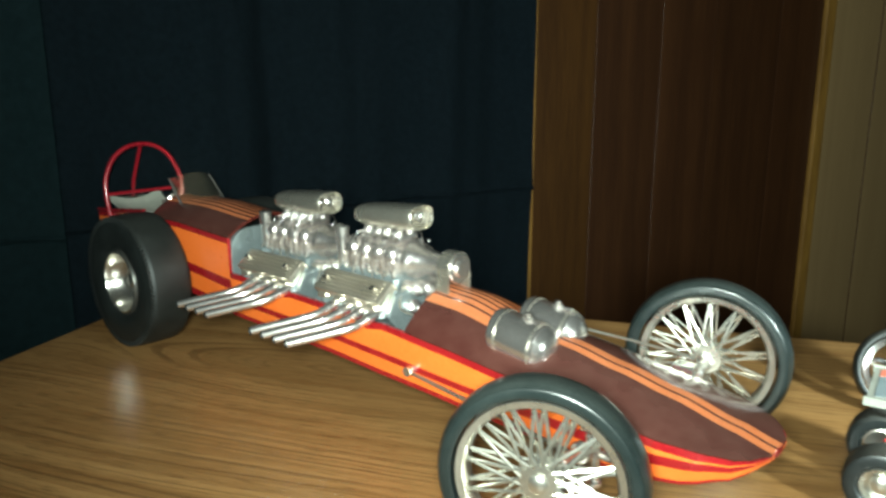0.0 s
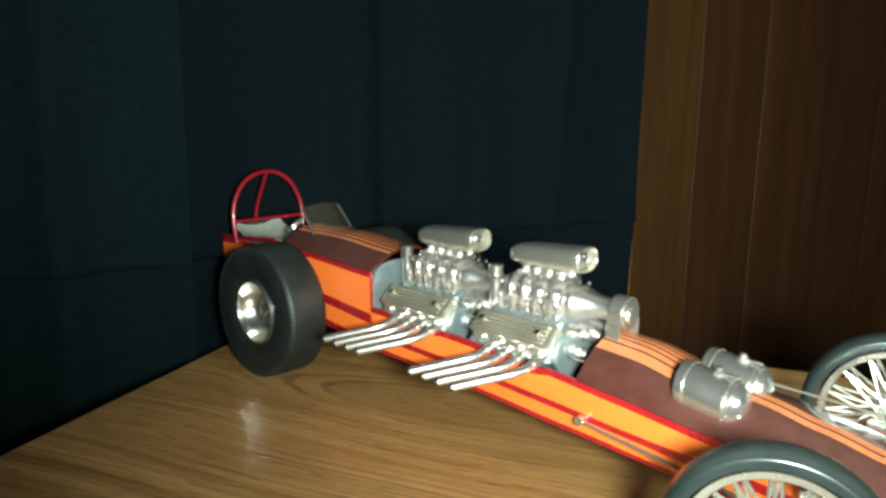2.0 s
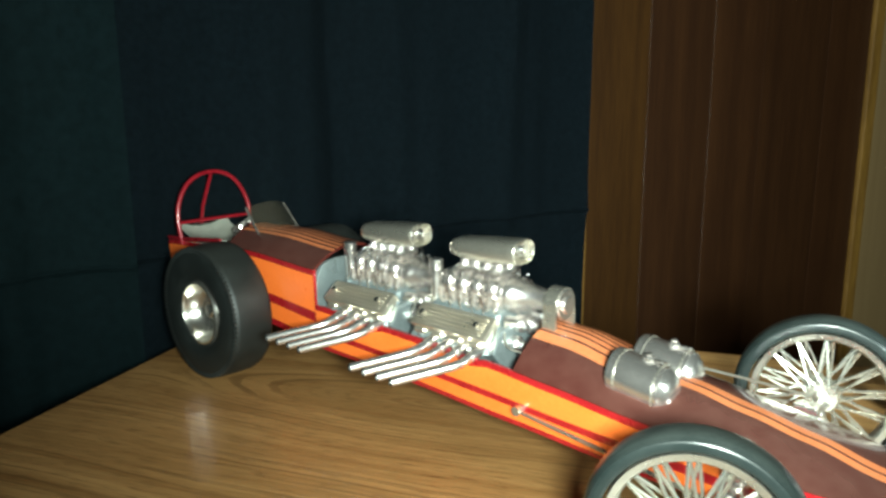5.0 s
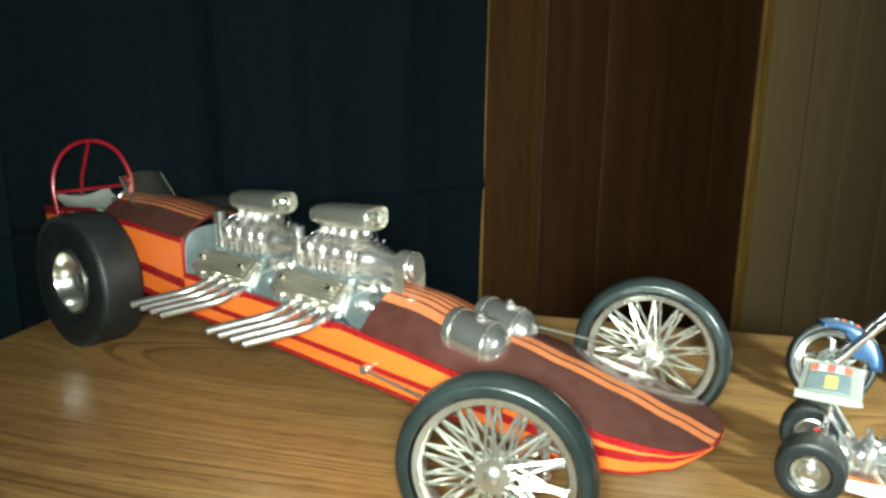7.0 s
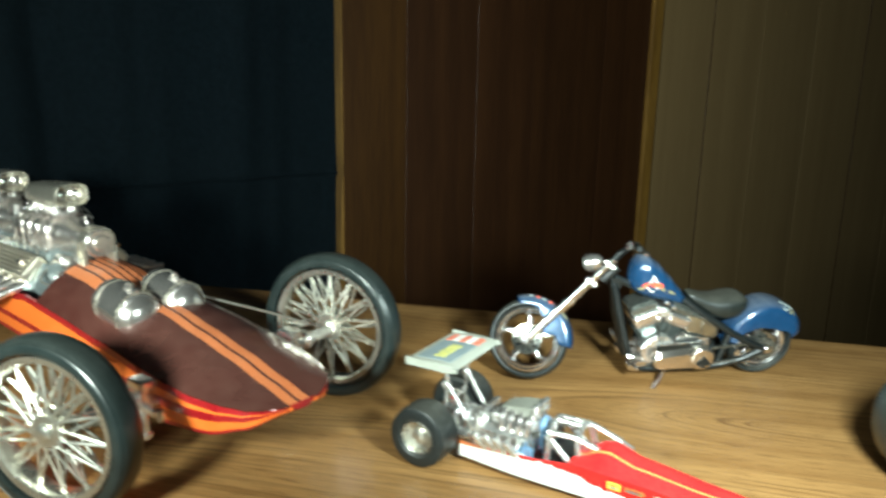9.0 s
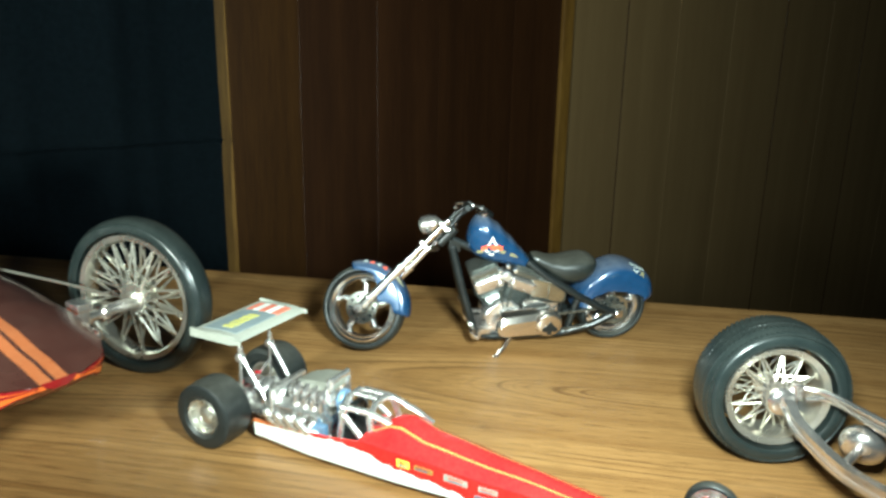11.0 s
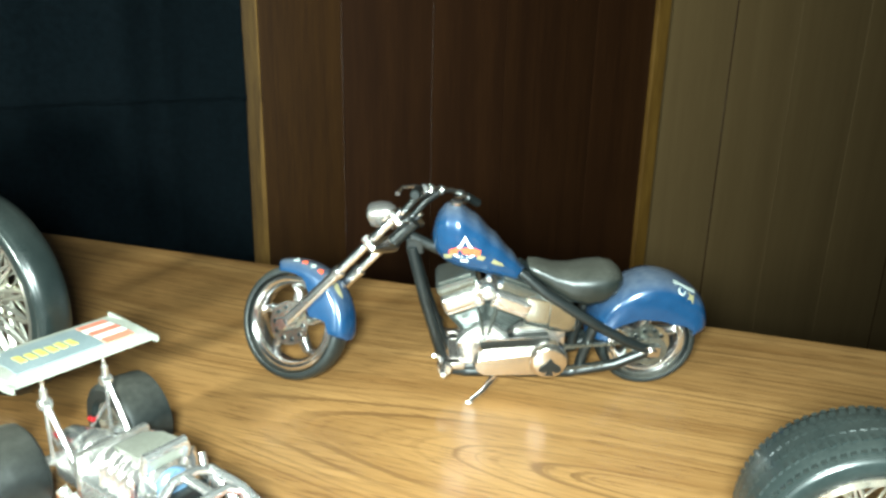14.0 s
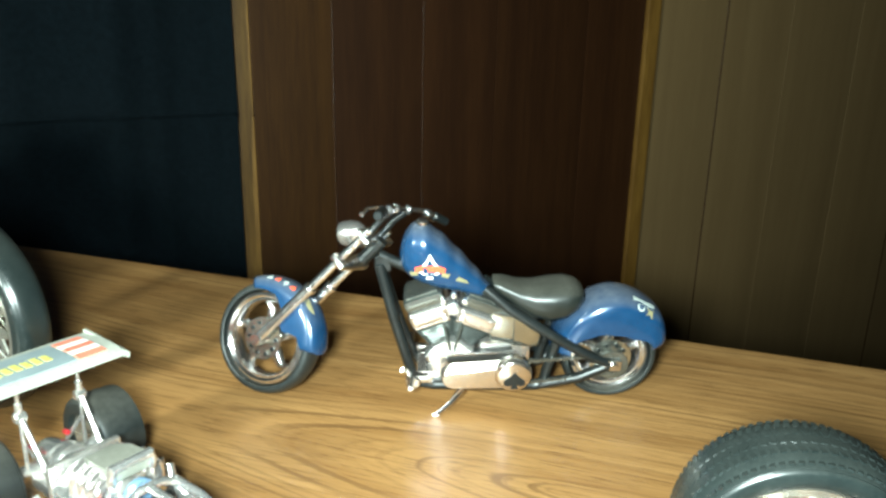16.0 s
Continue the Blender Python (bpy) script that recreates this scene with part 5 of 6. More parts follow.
# engine
bm = bmesh.new()
shaft(bm, (-0.0060, -0.0090, 0.0225), (-0.0060, 0.0078, 0.0225), 0.0118, 28, bevel=0.0015)
box(bm, (-0.0300, 0, 0.0230), (0.0240, 0.0170, 0.0200), 0.003)
box(bm, (-0.0080, 0, 0.0125), (0.0360, 0.0160, 0.0080), 0.002)
motor = part("engine", bm, CHROME, chopper, "chrome V-twin engine", 45)
for base, head in (((-0.0025, 0.0285), (0.0080, 0.0560)), ((-0.0100, 0.0285), (-0.0200, 0.0540))):
    a, b = Vector((base[0], 0, base[1])), Vector((head[0], 0, head[1]))
    d = (b - a).normalized()
    turn = Matrix.Translation(a) @ Vector((0, 0, 1)).rotation_difference(d).to_matrix().to_4x4()
    n = (b - a).length
    bm = bmesh.new()
    fins = []
    for k in range(14):
        g = (1.0 if k % 2 else 0.90) * (0.66 + 0.028 * k)
        fins.append([turn @ Vector((0.0098 * g * x, 0.0102 * g * y, n * (0.06 + 0.033 * k))) for x, y in ((-1, -0.6), (-0.6, -1), (0.6, -1), (1, -0.6), (1, 0.6), (0.6, 1), (-0.6, 1), (-1, 0.6))])
    rings(bm, fins)
    part("cylinder", bm, FINNED, motor, "dark grey finned cylinder")
    bm = bmesh.new()
    box(bm, (0, 0, n * 0.66), (0.0184, 0.0222, n * 0.27), 0.0026, turn, segs=3)
    box(bm, (0, 0, n * 0.53), (0.0168, 0.0206, n * 0.05), 0.0006, turn)
    for dx in (-0.0062, 0.0062):
        shaft(bm, turn @ Vector((dx, 0.0100, n * 0.72)), turn @ Vector((dx, 0.0118, n * 0.72)), 0.0010, 8, bevel=0.0003)
    part("cylinder_head", bm, CHROME, motor, "chrome cylinder head")
    bm = bmesh.new()
    box(bm, (0, 0, n * 0.90), (0.0185, 0.0195, n * 0.20), 0.0022, turn)
    box(bm, (0, 0, n * 1.01), (0.0150, 0.0160, n * 0.05), 0.0010, turn)
    part("rocker_box", bm, ROCKER, motor, "dulled rocker box")
    for dy in (0.0108, 0.0080):
        bm = bmesh.new()
        tube(bm, [(-0.0060 + (head[0] + 0.006) * 0.06, dy + 0.001, 0.031), (-0.0060 + (head[0] + 0.006) * 0.28, dy + 0.002, 0.0440)], 0.0007, 8)
        part("pushrod_tube", bm, FINNED, motor)
bm = bmesh.new()
rings(bm, [[(-0.0060 + (x + 0.0060) * k, y, 0.0300 + (z - 0.0300) * k) for x, z in ((-0.0185, 0.0262), (0.0065, 0.0262), (0.0035, 0.0305), (-0.0025, 0.0352), (-0.0095, 0.0352), (-0.0155, 0.0305))] for y, k in ((0.0070, 1.0), (0.0112, 1.0), (0.0122, 0.86))])
part("cam_cover", bm, SILVER, motor, "bright wedge-shaped cam cover")
bm = bmesh.new()
tube(bm, [(-0.0060, 0.0092, 0.0520), (-0.0060, 0.0122, 0.0520), (-0.0060, 0.0134, 0.0520)], [0.0030, 0.0030, 0.0018], 20)
tube(bm, [(-0.0060, 0.0, 0.0500), (-0.0060, 0.0100, 0.0500)], 0.0026, 14)
for dx, dz in ((-0.0050, 0.0035), (0.0046, 0.0035), (-0.0040, -0.0050), (0.0036, -0.0050), (0.0, 0.0066)):
    shaft(bm, (-0.0060 + dx, 0.0095, 0.0520 + dz), (-0.0060 + dx, 0.0128, 0.0520 + dz), 0.0013, 8, bevel=0.0003)
part("air_intake", bm, SILVER, motor, "small chrome intake")
bm = bmesh.new()
loops = []
for y, inset, top in ((0.0105, 0.0, 0.0), (0.0138, 0.0, 0.0), (0.0146, 0.0004, 0.0004), (0.0164, 0.0009, 0.0032), (0.0168, 0.0014, 0.0038), (0.0169, 0.0055, 0.0062)):
    ring = []
    for i in range(36):
        a = 2 * math.pi * i / 36
        c, d = math.cos(a), math.sin(a)
        cx, cz, r = (-0.0075, 0.0184, 0.0068) if c > 0 else (-0.0330, 0.0204, 0.0080)
        ring.append((cx + (r - inset) * c, y, cz + (r - (top if d > 0 else inset)) * d))
    loops.append(ring)
rings(bm, loops)
primary = part("primary_cover", bm, WARM_PLATE, chopper, "long chrome primary cover with a bevelled top", 26)
bm = bmesh.new()
lathe(bm, [(0.0001, 0.0120), (0.0086, 0.0120), (0.0088, 0.0150), (0.0086, 0.0166), (0.0078, 0.0180), (0.0066, 0.0187), (0.0001, 0.0190)], 36, pose(-0.0335, 0, 0.0206))
part("clutch_drum", bm, WARM_PLATE, primary, "round chrome drum", 50)
bm = bmesh.new()
pl = [(-0.0340 + x * 0.0058, 0.0188 + z * 0.0048) for x, z in SPADE]
rings(bm, [[(x, 0.0178, z) for x, z in pl], [(x, 0.0194, z) for x, z in pl]])
part("spade_badge", bm, BLACK, primary, "black spade-shaped badge")
bm = bmesh.new()
box(bm, (0, 0, 0), (0.0300, 0.0060, 0.0040), 0.0010, pose(-0.0185, 0.0115, 0.0282, 0, 4, 0))
inner = part("inner_cover", bm, BLACK, chopper, "black cover above the primary drive")
bm = bmesh.new()
tube(bm, [(-0.0040, 0.0143, 0.0296), (-0.0335, 0.0143, 0.0317)], 0.0006, 8)
part("trim_strip", bm, MIRROR, inner)
bm = bmesh.new()
rings(bm, [ell(x, 0, z, w, h, 24, 4) for x, z, w, h in ((-0.0220, 0.0425, 0.0090, 0.0085), (-0.0238, 0.0425, 0.0104, 0.0100), (-0.0330, 0.0405, 0.0106, 0.0100), (-0.0334, 0.0404, 0.0112, 0.0104), (-0.0420, 0.0380, 0.0110, 0.0086), (-0.0455, 0.0362, 0.0090, 0.0065))])
part("oil_tank", bm, DARK_PLATE, chopper, "rounded chrome oil tank", 50)
bm = bmesh.new()
tube(bm, curve_pts([(-0.0430, -0.0115, 0.0180), (-0.0600, -0.0150, 0.0135), (-0.0860, -0.0160, 0.0130)], 5), 0.0026, 12)
part("exhaust_pipe", bm, BLACK, chopper, "black exhaust pipe")
# forward controls, chain, stand
for q in (-1, 1):
    bm = bmesh.new()
    shaft(bm, (0.0115, 0.0085 * q, 0.0145), (0.0115, 0.0150 * q, 0.0145), 0.0036, 16, bevel=0.0008)
    tube(bm, [(0.0115, 0.0120 * q, 0.0145), (0.0150, 0.0140 * q, 0.0215), (0.0165, 0.0185 * q, 0.0245)], 0.0011, 8)
    shaft(bm, (0.0125, 0.0140 * q, 0.0170), (0.0125, 0.0225 * q, 0.0172), 0.0015, 10, bevel=0.0003)
    box(bm, (0.0070, 0.0125 * q, 0.0158), (0.0090, 0.0030, 0.0040), 0.001)
    part("foot_control", bm, MIRROR, chopper, "chrome forward pedal")
bm = bmesh.new()
link_pts = [(-0.040 - 0.039 * i / 26, 0.0128, 0.0255 + 0.0035 * i / 26) for i in range(27)] + [(-0.040 - 0.039 * i / 26, 0.0128, 0.0140 + 0.0050 * i / 26) for i in range(27)]
for k, p in enumerate(link_pts):
    box(bm, p, (0.0011, 0.0016 if k % 2 else 0.0009, 0.0016), 0.0)
lathe(bm, [(0.0040, 0.0122), (0.0072, 0.0122), (0.0072, 0.0132), (0.0040, 0.0132)], 28, Matrix.Translation((RHUB.x, 0, RHUB.z)), closed=True)
tagged(part("drive_chain", bm, ROCKER, chopper, "dull steel drive chain"), kind="")
bm = bmesh.new()
tube(bm, [(-0.0105, 0.0085, 0.0105), (-0.0108, 0.0125, 0.0092), (-0.0050, 0.0195, 0.0062), (0.0005, 0.0250, 0.0053)], [0.0017, 0.0016, 0.0012, 0.0012], 10)
box(bm, (0.0010, 0.0258, 0.0050), (0.0032, 0.0020, 0.0010), 0.0003, None)
part("side_stand", bm, MIRROR, chopper, "thin chrome side stand")

# ---- the red rail dragster ----
rail = thing("rail_dragster_model", pose(0.216, 0.334, 0.0, 0, 0, -34), "small red and white rear-engined rail dragster model with a wing", "model car")
RW = [(0.016, 0.0120), (0.05, 0.0135), (0.09, 0.0138), (0.12, 0.0125), (0.16, 0.0092), (0.20, 0.0062), (0.232, 0.0032), (0.238, 0.0016)]
MID = -0.0045
RB = [(0.016, 0.0040), (0.05, 0.0030), (0.20, 0.0035), (0.238, 0.0060)]
RE = [(0.016, 0.0125), (0.055, 0.0150), (0.080, 0.0180), (0.105, 0.0168), (0.14, 0.0138), (0.19, 0.0098), (0.238, 0.0078)]
RC = [(0.060, 0.0160), (0.078, 0.0200), (0.088, 0.0262), (0.094, 0.0268), (0.104, 0.0222), (0.14, 0.0178), (0.19, 0.0118), (0.238, 0.0085)]
for q in (-1, 1):
    bm = bmesh.new()
    loops = []
    st = [0.016 + 0.003 * i for i in range(74)] + [0.2385]
    for s in st:
        lo, hi, w = lerp(RB, s), lerp(RE, s), lerp(RW, s)
        split_k = lerp([(0.016, 0.80), (0.05, 0.96), (0.070, 0.82), (0.092, 0.52), (0.12, 0.30), (0.132, 0.04), (0.2385, 0.02)], s)
        if 0.040 < s < 0.135:
            split_k = min(0.97, max(0.04, split_k + 0.16 * noise.noise((s * 330, 2.0 + q, 0.5))))
        cuts = [0.0, split_k * 0.5, split_k, split_k + (1 - split_k) * 0.5, 1.0]
        loops.append([(s, MID + q * w * (0.93 + 0.07 * k), lo + (hi - lo) * k) for k in cuts] + [(s, MID + q * (w - 0.0012), hi), (s, MID + q * (w * 0.93 - 0.0012), lo)])
    rings(bm, loops, True, True, 0, [1, 1, 0, 0, 0, 0, 0])
    for f in bm.faces:
        if f.calc_center_median().x < 0.030 and f.material_index == 0:
            f.material_index = 2
    part("side_panel", bm, [RED, WHITE, FADED_ORANGE], rail, "red side with a white flash", 40)
bm = bmesh.new()
loops = []
for i in range(29):
    s = 0.076 + 0.162 * i / 28
    w, e, c = lerp(RW, s), lerp(RE, s), lerp(RC, s)
    ys = (-1, -0.85, -0.52, -0.44, -0.2, 0, 0.2, 0.44, 0.52, 0.85, 1)
    top = [(s, MID + w * y, e + (c - e) * (1 - abs(y) ** 2.4) + 0.0004) for y in ys]
    loops.append(top + [(x, MID + (y - MID) * 0.95, z - 0.0015) for x, y, z in reversed(top)])
rings(bm, loops, True, True, 0, [0, 0, 1, 0, 0, 0, 0, 1, 0, 0] + [0] * 12)
part("nose_cowl", bm, [RED, GOLD], rail, "red nose deck with gold pinstripes", 40)
bm = bmesh.new()
box(bm, (0.085, MID, 0.0042), (0.13, 0.0185, 0.0016), 0.0004)
part("floor_pan", bm, WHITE, rail)
bm = bmesh.new()
box(bm, (0.068, 0, 0.0115), (0.020, 0.020, 0.012), 0.003)
box(bm, (0.0600, 0, 0.0175), (0.004, 0.018, 0.012), 0.0015)
part("seat", bm, BLACK, rail, "black driver's seat")
# small sponsor patches as plain bars
dice = random.Random(12)
for s, h0, h1, ln, m in ((0.098, 0.60, 0.86, 0.0060, YELLOW), (0.1075, 0.66, 0.82, 0.0085, GOLD), (0.122, 0.62, 0.86, 0.0105, BONE), (0.136, 0.62, 0.84, 0.0080, BONE), (0.134, 0.10, 0.42, 0.0075, SLATE), (0.1440, 0.12, 0.42, 0.0042, WHITE), (0.1505, 0.12, 0.46, 0.0042, YELLOW), (0.1585, 0.12, 0.48, 0.0062, BONE), (0.1675, 0.12, 0.50, 0.0062, WHITE), (0.1765, 0.12, 0.55, 0.0060, YELLOW), (0.186, 0.12, 0.55, 0.0070, WHITE)):
    bm = bmesh.new()
    ring = []
    for a, k in ((s - ln / 2, h0), (s + ln / 2, h0), (s + ln / 2, h1), (s - ln / 2, h1)):
        lo, hi, w = lerp(RB, a), lerp(RE, a), lerp(RW, a)
        ring.append(Vector((a, MID - w * (0.93 + 0.07 * k), lo + (hi - lo) * k)))
    rings(bm, [[p + Vector((0, 0.0002, 0)) for p in ring], [p - Vector((0, 0.00025, 0)) for p in ring]])
    patch = part("decal", bm, m, rail)
    # unreadable print
    ink = SCARLET if m in (BONE, WHITE) else CRIMSON
    for k in range(2):
        u0, u1, v0 = dice.uniform(0.08, 0.3), dice.uniform(0.6, 0.92), 0.20 + 0.38 * k
        at = lambda u, v: ring[0].lerp(ring[1], u).lerp(ring[3].lerp(ring[2], u), v)
        line = [at(u0, v0), at(u1, v0), at(u1, v0 + 0.2), at(u0, v0 + 0.2)]
        bm = bmesh.new()
        rings(bm, [[p - Vector((0, 0.00020, 0)) for p in line], [p - Vector((0, 0.00045, 0)) for p in line]])
        part("print_bar", bm, ink if k else SLATE, patch)
# rear wheels
bm = bmesh.new()
prof = [(0.0088, -0.0072), (0.0105, -0.0086), (0.0140, -0.0086), (0.0155, -0.0078), (0.0158, -0.0060), (0.0158, -0.0030), (0.0162, -0.0022), (0.0162, 0.0055), (0.0156, 0.0074), (0.0140, 0.0086), (0.0105, 0.0086), (0.0088, 0.0072)]
lathe(bm, prof, 56, closed=True)
rw = part("rear_wheel", bm, RUBBER, rail, "fat black rear tyre", 35, pose(0.000, -0.0245, 0.0162))
bm = bmesh.new()
lathe(bm, [(0.0091, -0.0070), (0.0086, -0.0080), (0.0078, -0.0076), (0.0070, -0.0050), (0.0045, -0.0040), (0.0040, -0.0060), (0.0022, -0.0068), (0.0001, -0.0068)], 32)
lathe(bm, [(0.0091, 0.0070), (0.0078, 0.0076), (0.0001, 0.0040)], 32)
part("rim", bm, WHEELCORE, rw, "pale plastic rim", 45)
again(rw, pose(-0.003, 0.0215, 0.0162, 0, 0, 180))
bm = bmesh.new()
shaft(bm, (0.003, -0.018, 0.0168), (0.003, 0.018, 0.0168), 0.0022, 12)
rings(bm, [ell(x, 0, 0.0160, w, h, 20) for x, w, h in ((-0.0050, 0.002, 0.002), (-0.0042, 0.0060, 0.0062), (0.0030, 0.0072, 0.0075), (0.0120, 0.0055, 0.0058), (0.0230, 0.0042, 0.0045))])
part("rear_axle", bm, SILVER, rail, "silver rear axle casing")
bm = bmesh.new()
for x0, x1, r in ((0.0060, 0.0090, 0.0076), (0.0094, 0.0150, 0.0086), (0.0154, 0.0190, 0.0080), (0.0194, 0.0262, 0.0094)):
    shaft(bm, (x0, 0, 0.0172), (x1, 0, 0.0172), r, 22, bevel=0.0009)
for k in range(7):
    a = math.pi * (k + 0.5) / 7
    shaft(bm, (0.0210, 0.0085 * math.cos(a), 0.0172 + 0.0085 * math.sin(a)), (0.0245, 0.0102 * math.cos(a), 0.0172 + 0.0102 * math.sin(a)), 0.0013, 8, bevel=0.0003)
part("gearbox", bm, SILVER, rail, "ribbed bright gearbox barrel", 45)
for q in (-1, 1):
    bm = bmesh.new()
    shaft(bm, (-0.0020, 0.0062 * q, 0.0232), (0.0012, 0.0062 * q, 0.0236), 0.0010, 10, bevel=0.0003)
    part("filler_cap", bm, CRIMSON, rail, "small red cap")
bm = bmesh.new()
box(bm, (0.0235, 0, 0.0185), (0.0030, 0.0260, 0.0190), 0.0012)
box(bm, (0.0125, 0, 0.0125), (0.0200, 0.0200, 0.0050), 0.0015)
part("motor_plate", bm, SILVER, rail, "silver plate behind the engine")
# engine
bm = bmesh.new()
box(bm, (0.0390, 0, 0.0125), (0.0280, 0.0120, 0.0120), 0.002)
for q in (-1, 1):
    box(bm, (0, 0, 0), (0.0270, 0.0060, 0.0085), 0.0016, pose(0.0390, 0.0078 * q, 0.0178, -38 * q, 0, 0))
motor2 = part("engine", bm, SILVER, rail, "silver supercharged engine")
for q in (-1, 1):
    bm = bmesh.new()
    box(bm, (0, 0, 0), (0.0262, 0.0058, 0.0032), 0.0012, pose(0.0390, 0.0102 * q, 0.0212, -38 * q, 0, 0))
    part("valve_cover", bm, SILVER, motor2)
    for k in range(4):
        bm = bmesh.new()
        x = 0.0345 + 0.0058 * k
        tube(bm, curve_pts([(x, 0.0100 * q, 0.0150), (x - 0.0012, 0.0140 * q, 0.0128), (x - 0.0050, 0.0172 * q, 0.0150), (x - 0.0090, 0.0190 * q, 0.0205)], 4), 0.0019, 10)
        part("exhaust_pipe", bm, SILVER, motor2, "silver upswept exhaust pipe")
bm = bmesh.new()
rings(bm, [ell(x, 0, 0.0242, w, h, 20, 3) for x, w, h in ((0.0285, 0.0060, 0.0034), (0.0295, 0.0070, 0.0048), (0.0490, 0.0070, 0.0048), (0.0500, 0.0060, 0.0034))])
for k in range(4):
    rings(bm, [ell(0.0325 + 0.0044 * k + dx, 0, 0.0246, 0.0080, 0.0056, 20, 3) for dx in (-0.0014, -0.0008, 0.0008, 0.0014)])
tube(bm, [(0.0485, 0, 0.0240), (0.0560, 0, 0.0235)], [0.0045, 0.0030], 16)
part("blower", bm, SILVER, motor2, "ribbed bright blower case")
bm = bmesh.new()
shaft(bm, (0.0545, 0, 0.0250), (0.0578, 0, 0.0250), 0.0052, 20, bevel=0.0008)
shaft(bm, (0.0545, 0, 0.0130), (0.0578, 0, 0.0130), 0.0034, 20, bevel=0.0005)
box(bm, (0.0562, -0.0036, 0.0190), (0.0028, 0.0006, 0.0115))
box(bm, (0.0562, 0.0036, 0.0190), (0.0028, 0.0006, 0.0115))
part("belt_drive", bm, STEELBLUE, motor2, "blue-grey belt drive")
bm = bmesh.new()
rings(bm, [[(x, -w, z0), (x, -w, z1), (x, w, z1), (x, w, z0)] for x, w, z0, z1 in ((0.0330, 0.0035, 0.0290, 0.0308), (0.0340, 0.0050, 0.0290, 0.0320), (0.0420, 0.0068, 0.0300, 0.0342), (0.0530, 0.0072, 0.0302, 0.0355), (0.0533, 0.0066, 0.0310, 0.0349))])
scoop2 = part("scoop", bm, PUTTY, motor2, "putty-grey flat-topped injector scoop", 30)
bm = bmesh.new()
tube(bm, [(0.0530, -0.0068, 0.0304), (0.0534, -0.0072, 0.0330), (0.0534, -0.0066, 0.0354), (0.0536, 0.0, 0.0357), (0.0534, 0.0066, 0.0354), (0.0534, 0.0072, 0.0330), (0.0530, 0.0068, 0.0304)], 0.0015, 8)
part("lip", bm, SILVER, scoop2, "bright rounded scoop lip")
for k in range(4):
    for q in (-1, 1):
        bm = bmesh.new()
        tube(bm, curve_pts([(0.0365 + 0.0048 * k, 0.0062 * q, 0.0312), (0.0368 + 0.0048 * k, 0.0102 * q, 0.0285), (0.0365 + 0.0048 * k, 0.0108 * q, 0.0222)], 4), 0.0016, 8)
        part("injector_line", bm, PIPE, motor2)
bm = bmesh.new()
box(bm, (0.0520, -0.0128, 0.0135), (0.0065, 0.0040, 0.0075), 0.001)
part("fuel_cell", bm, STEELBLUE, rail, "small blue box by the engine")
# cage
for pts in ([(0.0620, -0.0125, 0.0110), (0.0632, -0.0105, 0.0255), (0.0620, -0.0040, 0.0298), (0.0620, 0.0040, 0.0298), (0.0612, 0.0105, 0.0260), (0.0600, 0.0125, 0.0110)],
            [(0.0790, -0.0125, 0.0150), (0.0765, -0.0098, 0.0262), (0.0760, -0.0040, 0.0296), (0.0760, 0.0040, 0.0296), (0.0765, 0.0098, 0.0262), (0.0790, 0.0125, 0.0150)],
            [(0.0612, -0.0098, 0.0272), (0.0765, -0.0092, 0.0275), (0.0900, -0.0090, 0.0235), (0.0985, -0.0080, 0.0200)],
            [(0.0612, 0.0098, 0.0272), (0.0765, 0.0092, 0.0275), (0.0900, 0.0090, 0.0235), (0.0985, 0.0080, 0.0200)],
            [(0.0620, 0.0, 0.0298), (0.0760, 0.0, 0.0296)], [(0.0612, -0.0105, 0.0255), (0.0760, -0.0122, 0.0135)], [(0.0612, 0.0105, 0.0255), (0.0760, 0.0122, 0.0135)]):
    bm = bmesh.new()
    tube(bm, pts, 0.0015, 8)
    part("cage_bar", bm, SILVER, rail)
# wing
bm = bmesh.new()
loops = []
for y in (-0.0245, -0.0240, 0.0225, 0.0230):
    k = 0.9 if y in (-0.0245, 0.0230) else 1.0
    loops.append([(0.0035 + x * k, y, z) for x, z in ((0.0140, 0.0535), (0.0100, 0.0552), (0.0030, 0.0556), (-0.0060, 0.0552), (-0.0140, 0.0546), (-0.0140, 0.0538), (-0.0060, 0.0534), (0.0030, 0.0528), (0.0100, 0.0525))])
rings(bm, loops)
wing = part("wing", bm, BONE, rail, "cream rear wing with blue panel and red stripes", 30)
for q in (-1, 1):
    bm = bmesh.new()
    rings(bm, [[(x, -0.00075 + 0.0239 * q + dy, z) for x, z in ((0.0180, 0.0545), (-0.0115, 0.0556), (-0.0115, 0.0515), (0.0120, 0.0515), (0.0180, 0.0525))] for dy in (-0.0005, 0.0005)])
    part("end_plate", bm, BONE, wing, "cream wing end plate")


def wing_mark(x0, x1, y0, y1, lift, mat, name="stripe"):
    bm = bmesh.new()
    zz = lambda x: lerp([(-0.0105, 0.0546), (-0.0025, 0.0552), (0.0065, 0.0556), (0.0135, 0.0552), (0.0175, 0.0535)], x)
    xs = [x0 + (x1 - x0) * i / 5 for i in range(6)]
    rings(bm, [[(x, y0, zz(x) + 0.00005), (x, y0, zz(x) + lift), (x, y1, zz(x) + lift), (x, y1, zz(x) + 0.00005)] for x in xs])
    part(name, bm, mat, wing)


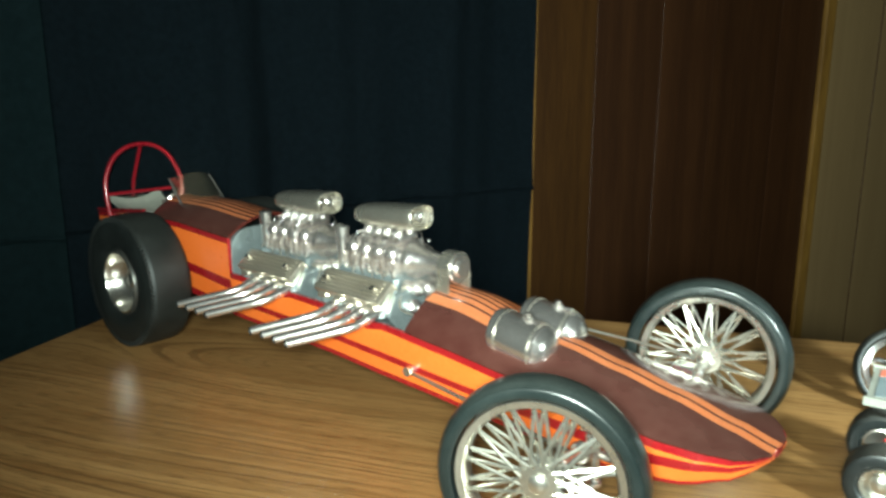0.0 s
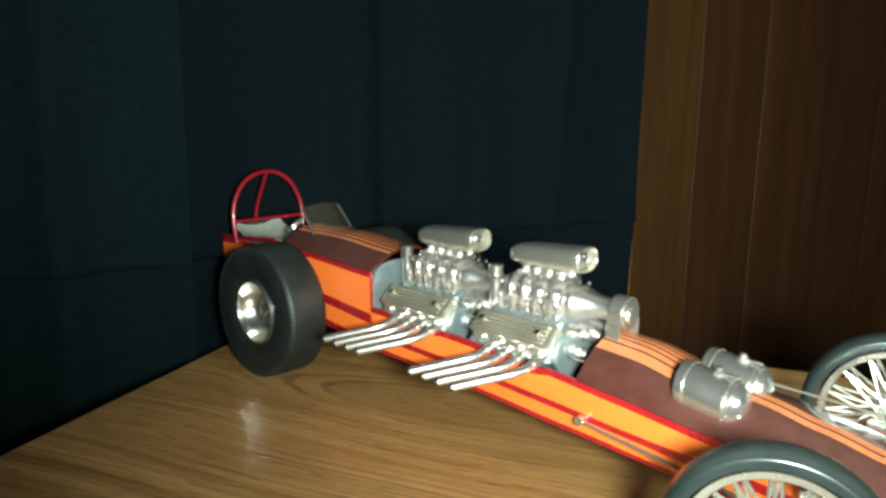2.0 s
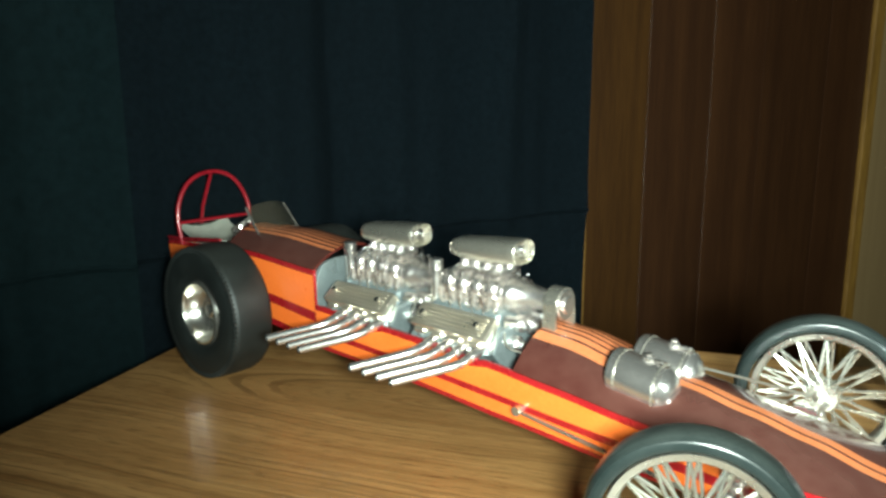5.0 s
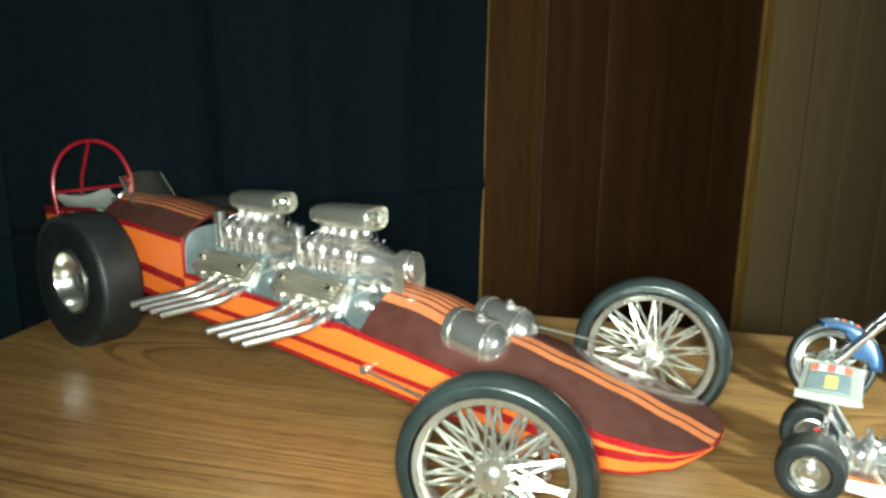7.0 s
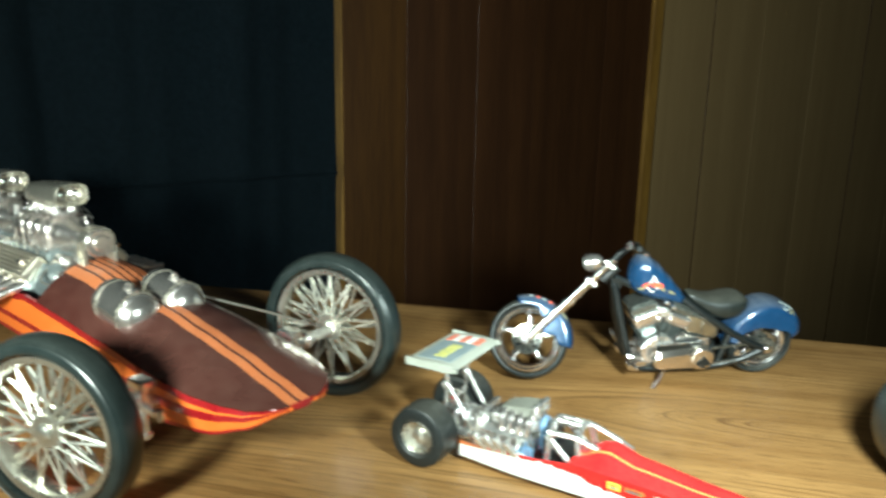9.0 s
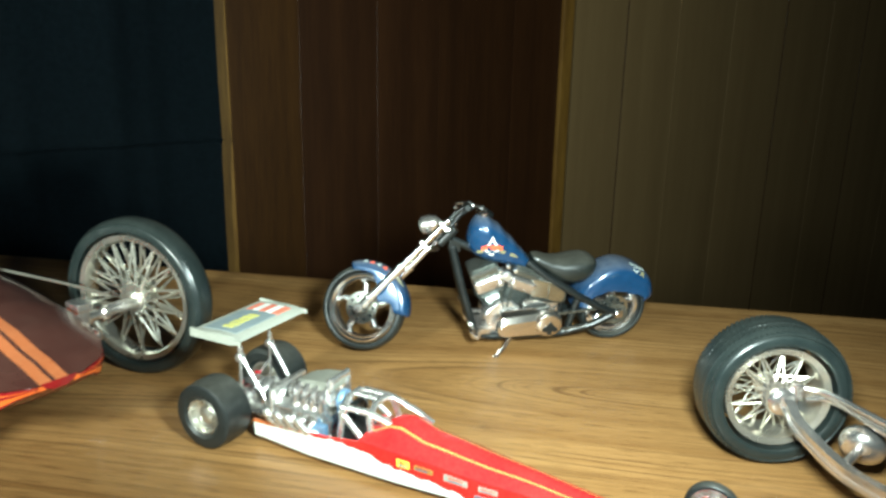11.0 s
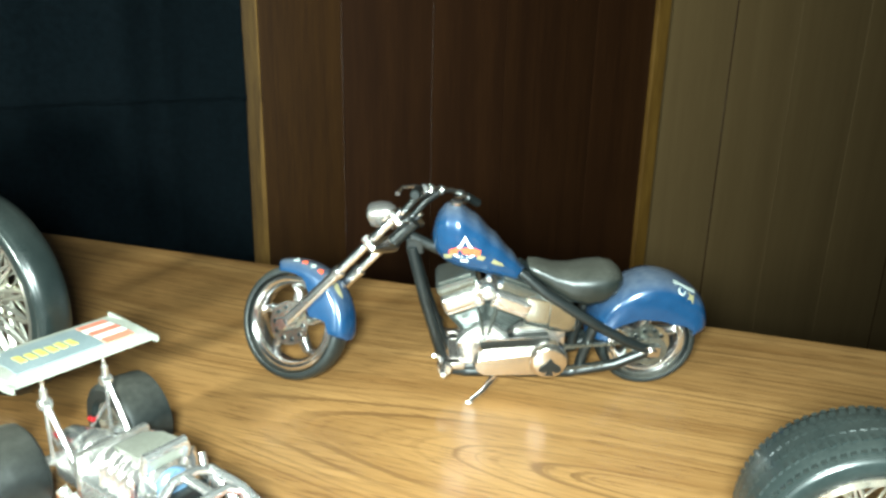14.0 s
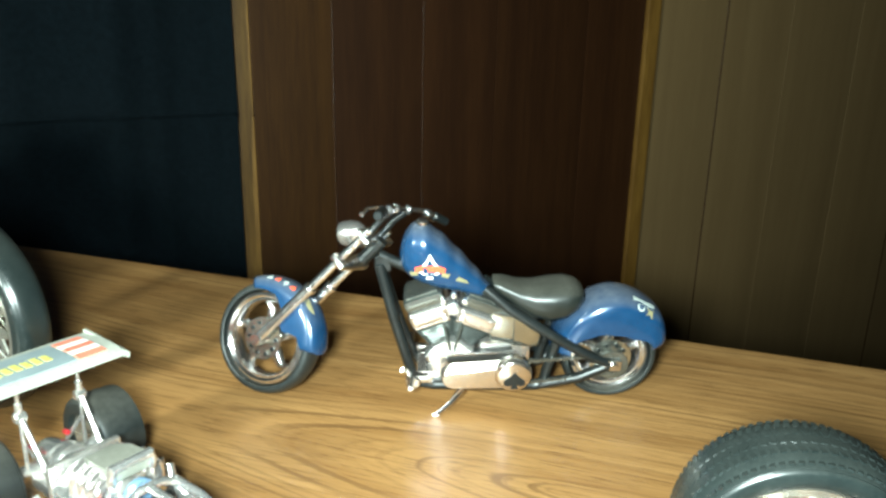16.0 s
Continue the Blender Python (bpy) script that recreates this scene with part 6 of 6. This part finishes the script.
wing_mark(-0.0075, 0.0120, -0.0205, 0.0075, 0.0003, DUSTY_SLATE, "panel")
for k in range(6):
    wing_mark(0.0000 + 0.0006 * (k % 2), 0.0062, -0.0165 + 0.0033 * k, -0.0143 + 0.0033 * k, 0.0005, DUSTY_YELLOW, "lettering_bar")
for k, m in enumerate((DUSTY_RED, WHITE, DUSTY_RED, WHITE, DUSTY_RED)):
    wing_mark(-0.0075 + 0.0039 * k, -0.0036 + 0.0039 * k, 0.0085, 0.0185, 0.0003, m)
for q in (-1, 1):
    for pts, r in (([(0.0040, 0.0105 * q, 0.0180), (0.0045, 0.0105 * q, 0.0530)], 0.0007), ([(0.0230, 0.0095 * q, 0.0130), (0.0120, 0.0102 * q, 0.0290), (0.0050, 0.0105 * q, 0.0390)], 0.0010), ([(-0.0030, 0.0060 * q, 0.0180), (0.0040, 0.0105 * q, 0.0300)], 0.0008)):
        bm = bmesh.new()
        tube(bm, pts, r, 8)
        part("strut", bm, SILVER, rail, "bright wing strut")
    bm = bmesh.new()
    shaft(bm, (0.0044, 0.0085 * q, 0.0385), (0.0044, 0.0125 * q, 0.0385), 0.0021, 12, bevel=0.0006)
    shaft(bm, (0.0044, 0.0105 * q, 0.0395), (0.0045, 0.0105 * q, 0.0440), 0.0013, 10, bevel=0.0004)
    part("strut_joint", bm, SILVER, rail)
# front axle and wheels
bm = bmesh.new()
tube(bm, [(0.2160, -0.0270, 0.0105), (0.2160, 0.0170, 0.0105)], 0.0008, 8)
tube(bm, [(0.1960, -0.0100, 0.0100), (0.2140, -0.0240, 0.0110)], 0.0006, 8)
tube(bm, [(0.1960, 0.0010, 0.0100), (0.2140, 0.0145, 0.0110)], 0.0006, 8)
part("front_axle", bm, CHROME, rail, "thin silver front axle rods")
for q in (-1, 1):
    side_y = 0.0182 if q > 0 else -0.0282
    bm = bmesh.new()
    box(bm, (0.2140, side_y - 0.0040 * q, 0.0075), (0.0034, 0.0020, 0.0048), 0.0006)
    part("upright", bm, RED, rail)
    wire_wheel(rail, pose(0.2165, side_y, 0.0106, 0, 0, 0), 0.0106, 0.0044, 0.0080, 20, CHROME, RUBBER, 0.0003, label="small bright front wheel")

# ---- front end of a further model, standing at the table's near edge ----
other = thing("model_front_axle", pose(0.4563, 0.2812, 0.0, 0, 0, -8), "chrome front axle of a large model with a treaded wire wheel", "model car")
wire_wheel(other, pose(0, 0, 0.0338), 0.0331, 0.0245, 0.0226, 48, PLATE_DULL, RUBBER_DRY, 0.00044, 84, label="chrome wire wheel with a treaded tyre")
bm = bmesh.new()
lathe(bm, [(0.0001, -0.0160), (0.0040, -0.0160), (0.0062, -0.0150), (0.0074, -0.0125), (0.0074, -0.0060), (0.0064, -0.0050), (0.0001, -0.0050)], 32, Matrix.Translation((0, 0, 0.0338)))
part("brake_drum", bm, CHROME, other, "dull chrome brake drum", 45)
bm = bmesh.new()
run = curve_pts([(0.0, -0.0145, 0.0350), (0.0012, -0.0190, 0.0330), (0.0030, -0.0270, 0.0280), (0.0088, -0.0520, 0.0240), (0.0164, -0.0700, 0.0240), (0.0300, -0.1030, 0.0240)], 5)
loops = []
for p in run:
    loops.append([(p.x + a, p.y, p.z + b) for a, b in ((-0.0022, -0.0030), (0.0022, -0.0030), (0.0022, -0.0016), (0.0009, -0.0010), (0.0009, 0.0010), (0.0022, 0.0016), (0.0022, 0.0030), (-0.0022, 0.0030), (-0.0022, 0.0016), (-0.0009, 0.0010), (-0.0009, -0.0010), (-0.0022, -0.0016))])
rings(bm, loops)
part("axle_beam", bm, CHROME, other, "curved chrome axle beam", 30)
bm = bmesh.new()
tube(bm, curve_pts([(0.0080, -0.0120, 0.0400), (0.0170, -0.0180, 0.0400), (0.0276, -0.0420, 0.0400), (0.0520, -0.0980, 0.0400)], 4), 0.0015, 10)
shaft(bm, (0.006, -0.0125, 0.0360), (0.006, -0.0125, 0.0430), 0.0030, 12, bevel=0.0006)
part("radius_rod", bm, CHROME, other, "thin chrome radius rod")
bm = bmesh.new()
tube(bm, curve_pts([(0.0100, -0.0125, 0.0350), (0.0205, -0.0150, 0.0360), (0.0286, -0.0420, 0.0360), (0.0440, -0.0960, 0.0360)], 4), 0.0018, 10)
part("steering_arm", bm, CHROME, other)
bm = bmesh.new()
lathe(bm, [(0.0001, -0.006), (0.0050, -0.0055), (0.0085, -0.0035), (0.0095, 0.0), (0.0085, 0.0035), (0.0050, 0.0055), (0.0001, 0.006)], 32, pose(0.0290, -0.0290, 0.0225, 25, 0, -30))
tube(bm, [(0.0290, -0.0290, 0.0225), (0.0088, -0.0520, 0.0240)], 0.0020, 10)
part("end_cover", bm, CHROME, other, "round polished chrome cover", 50)
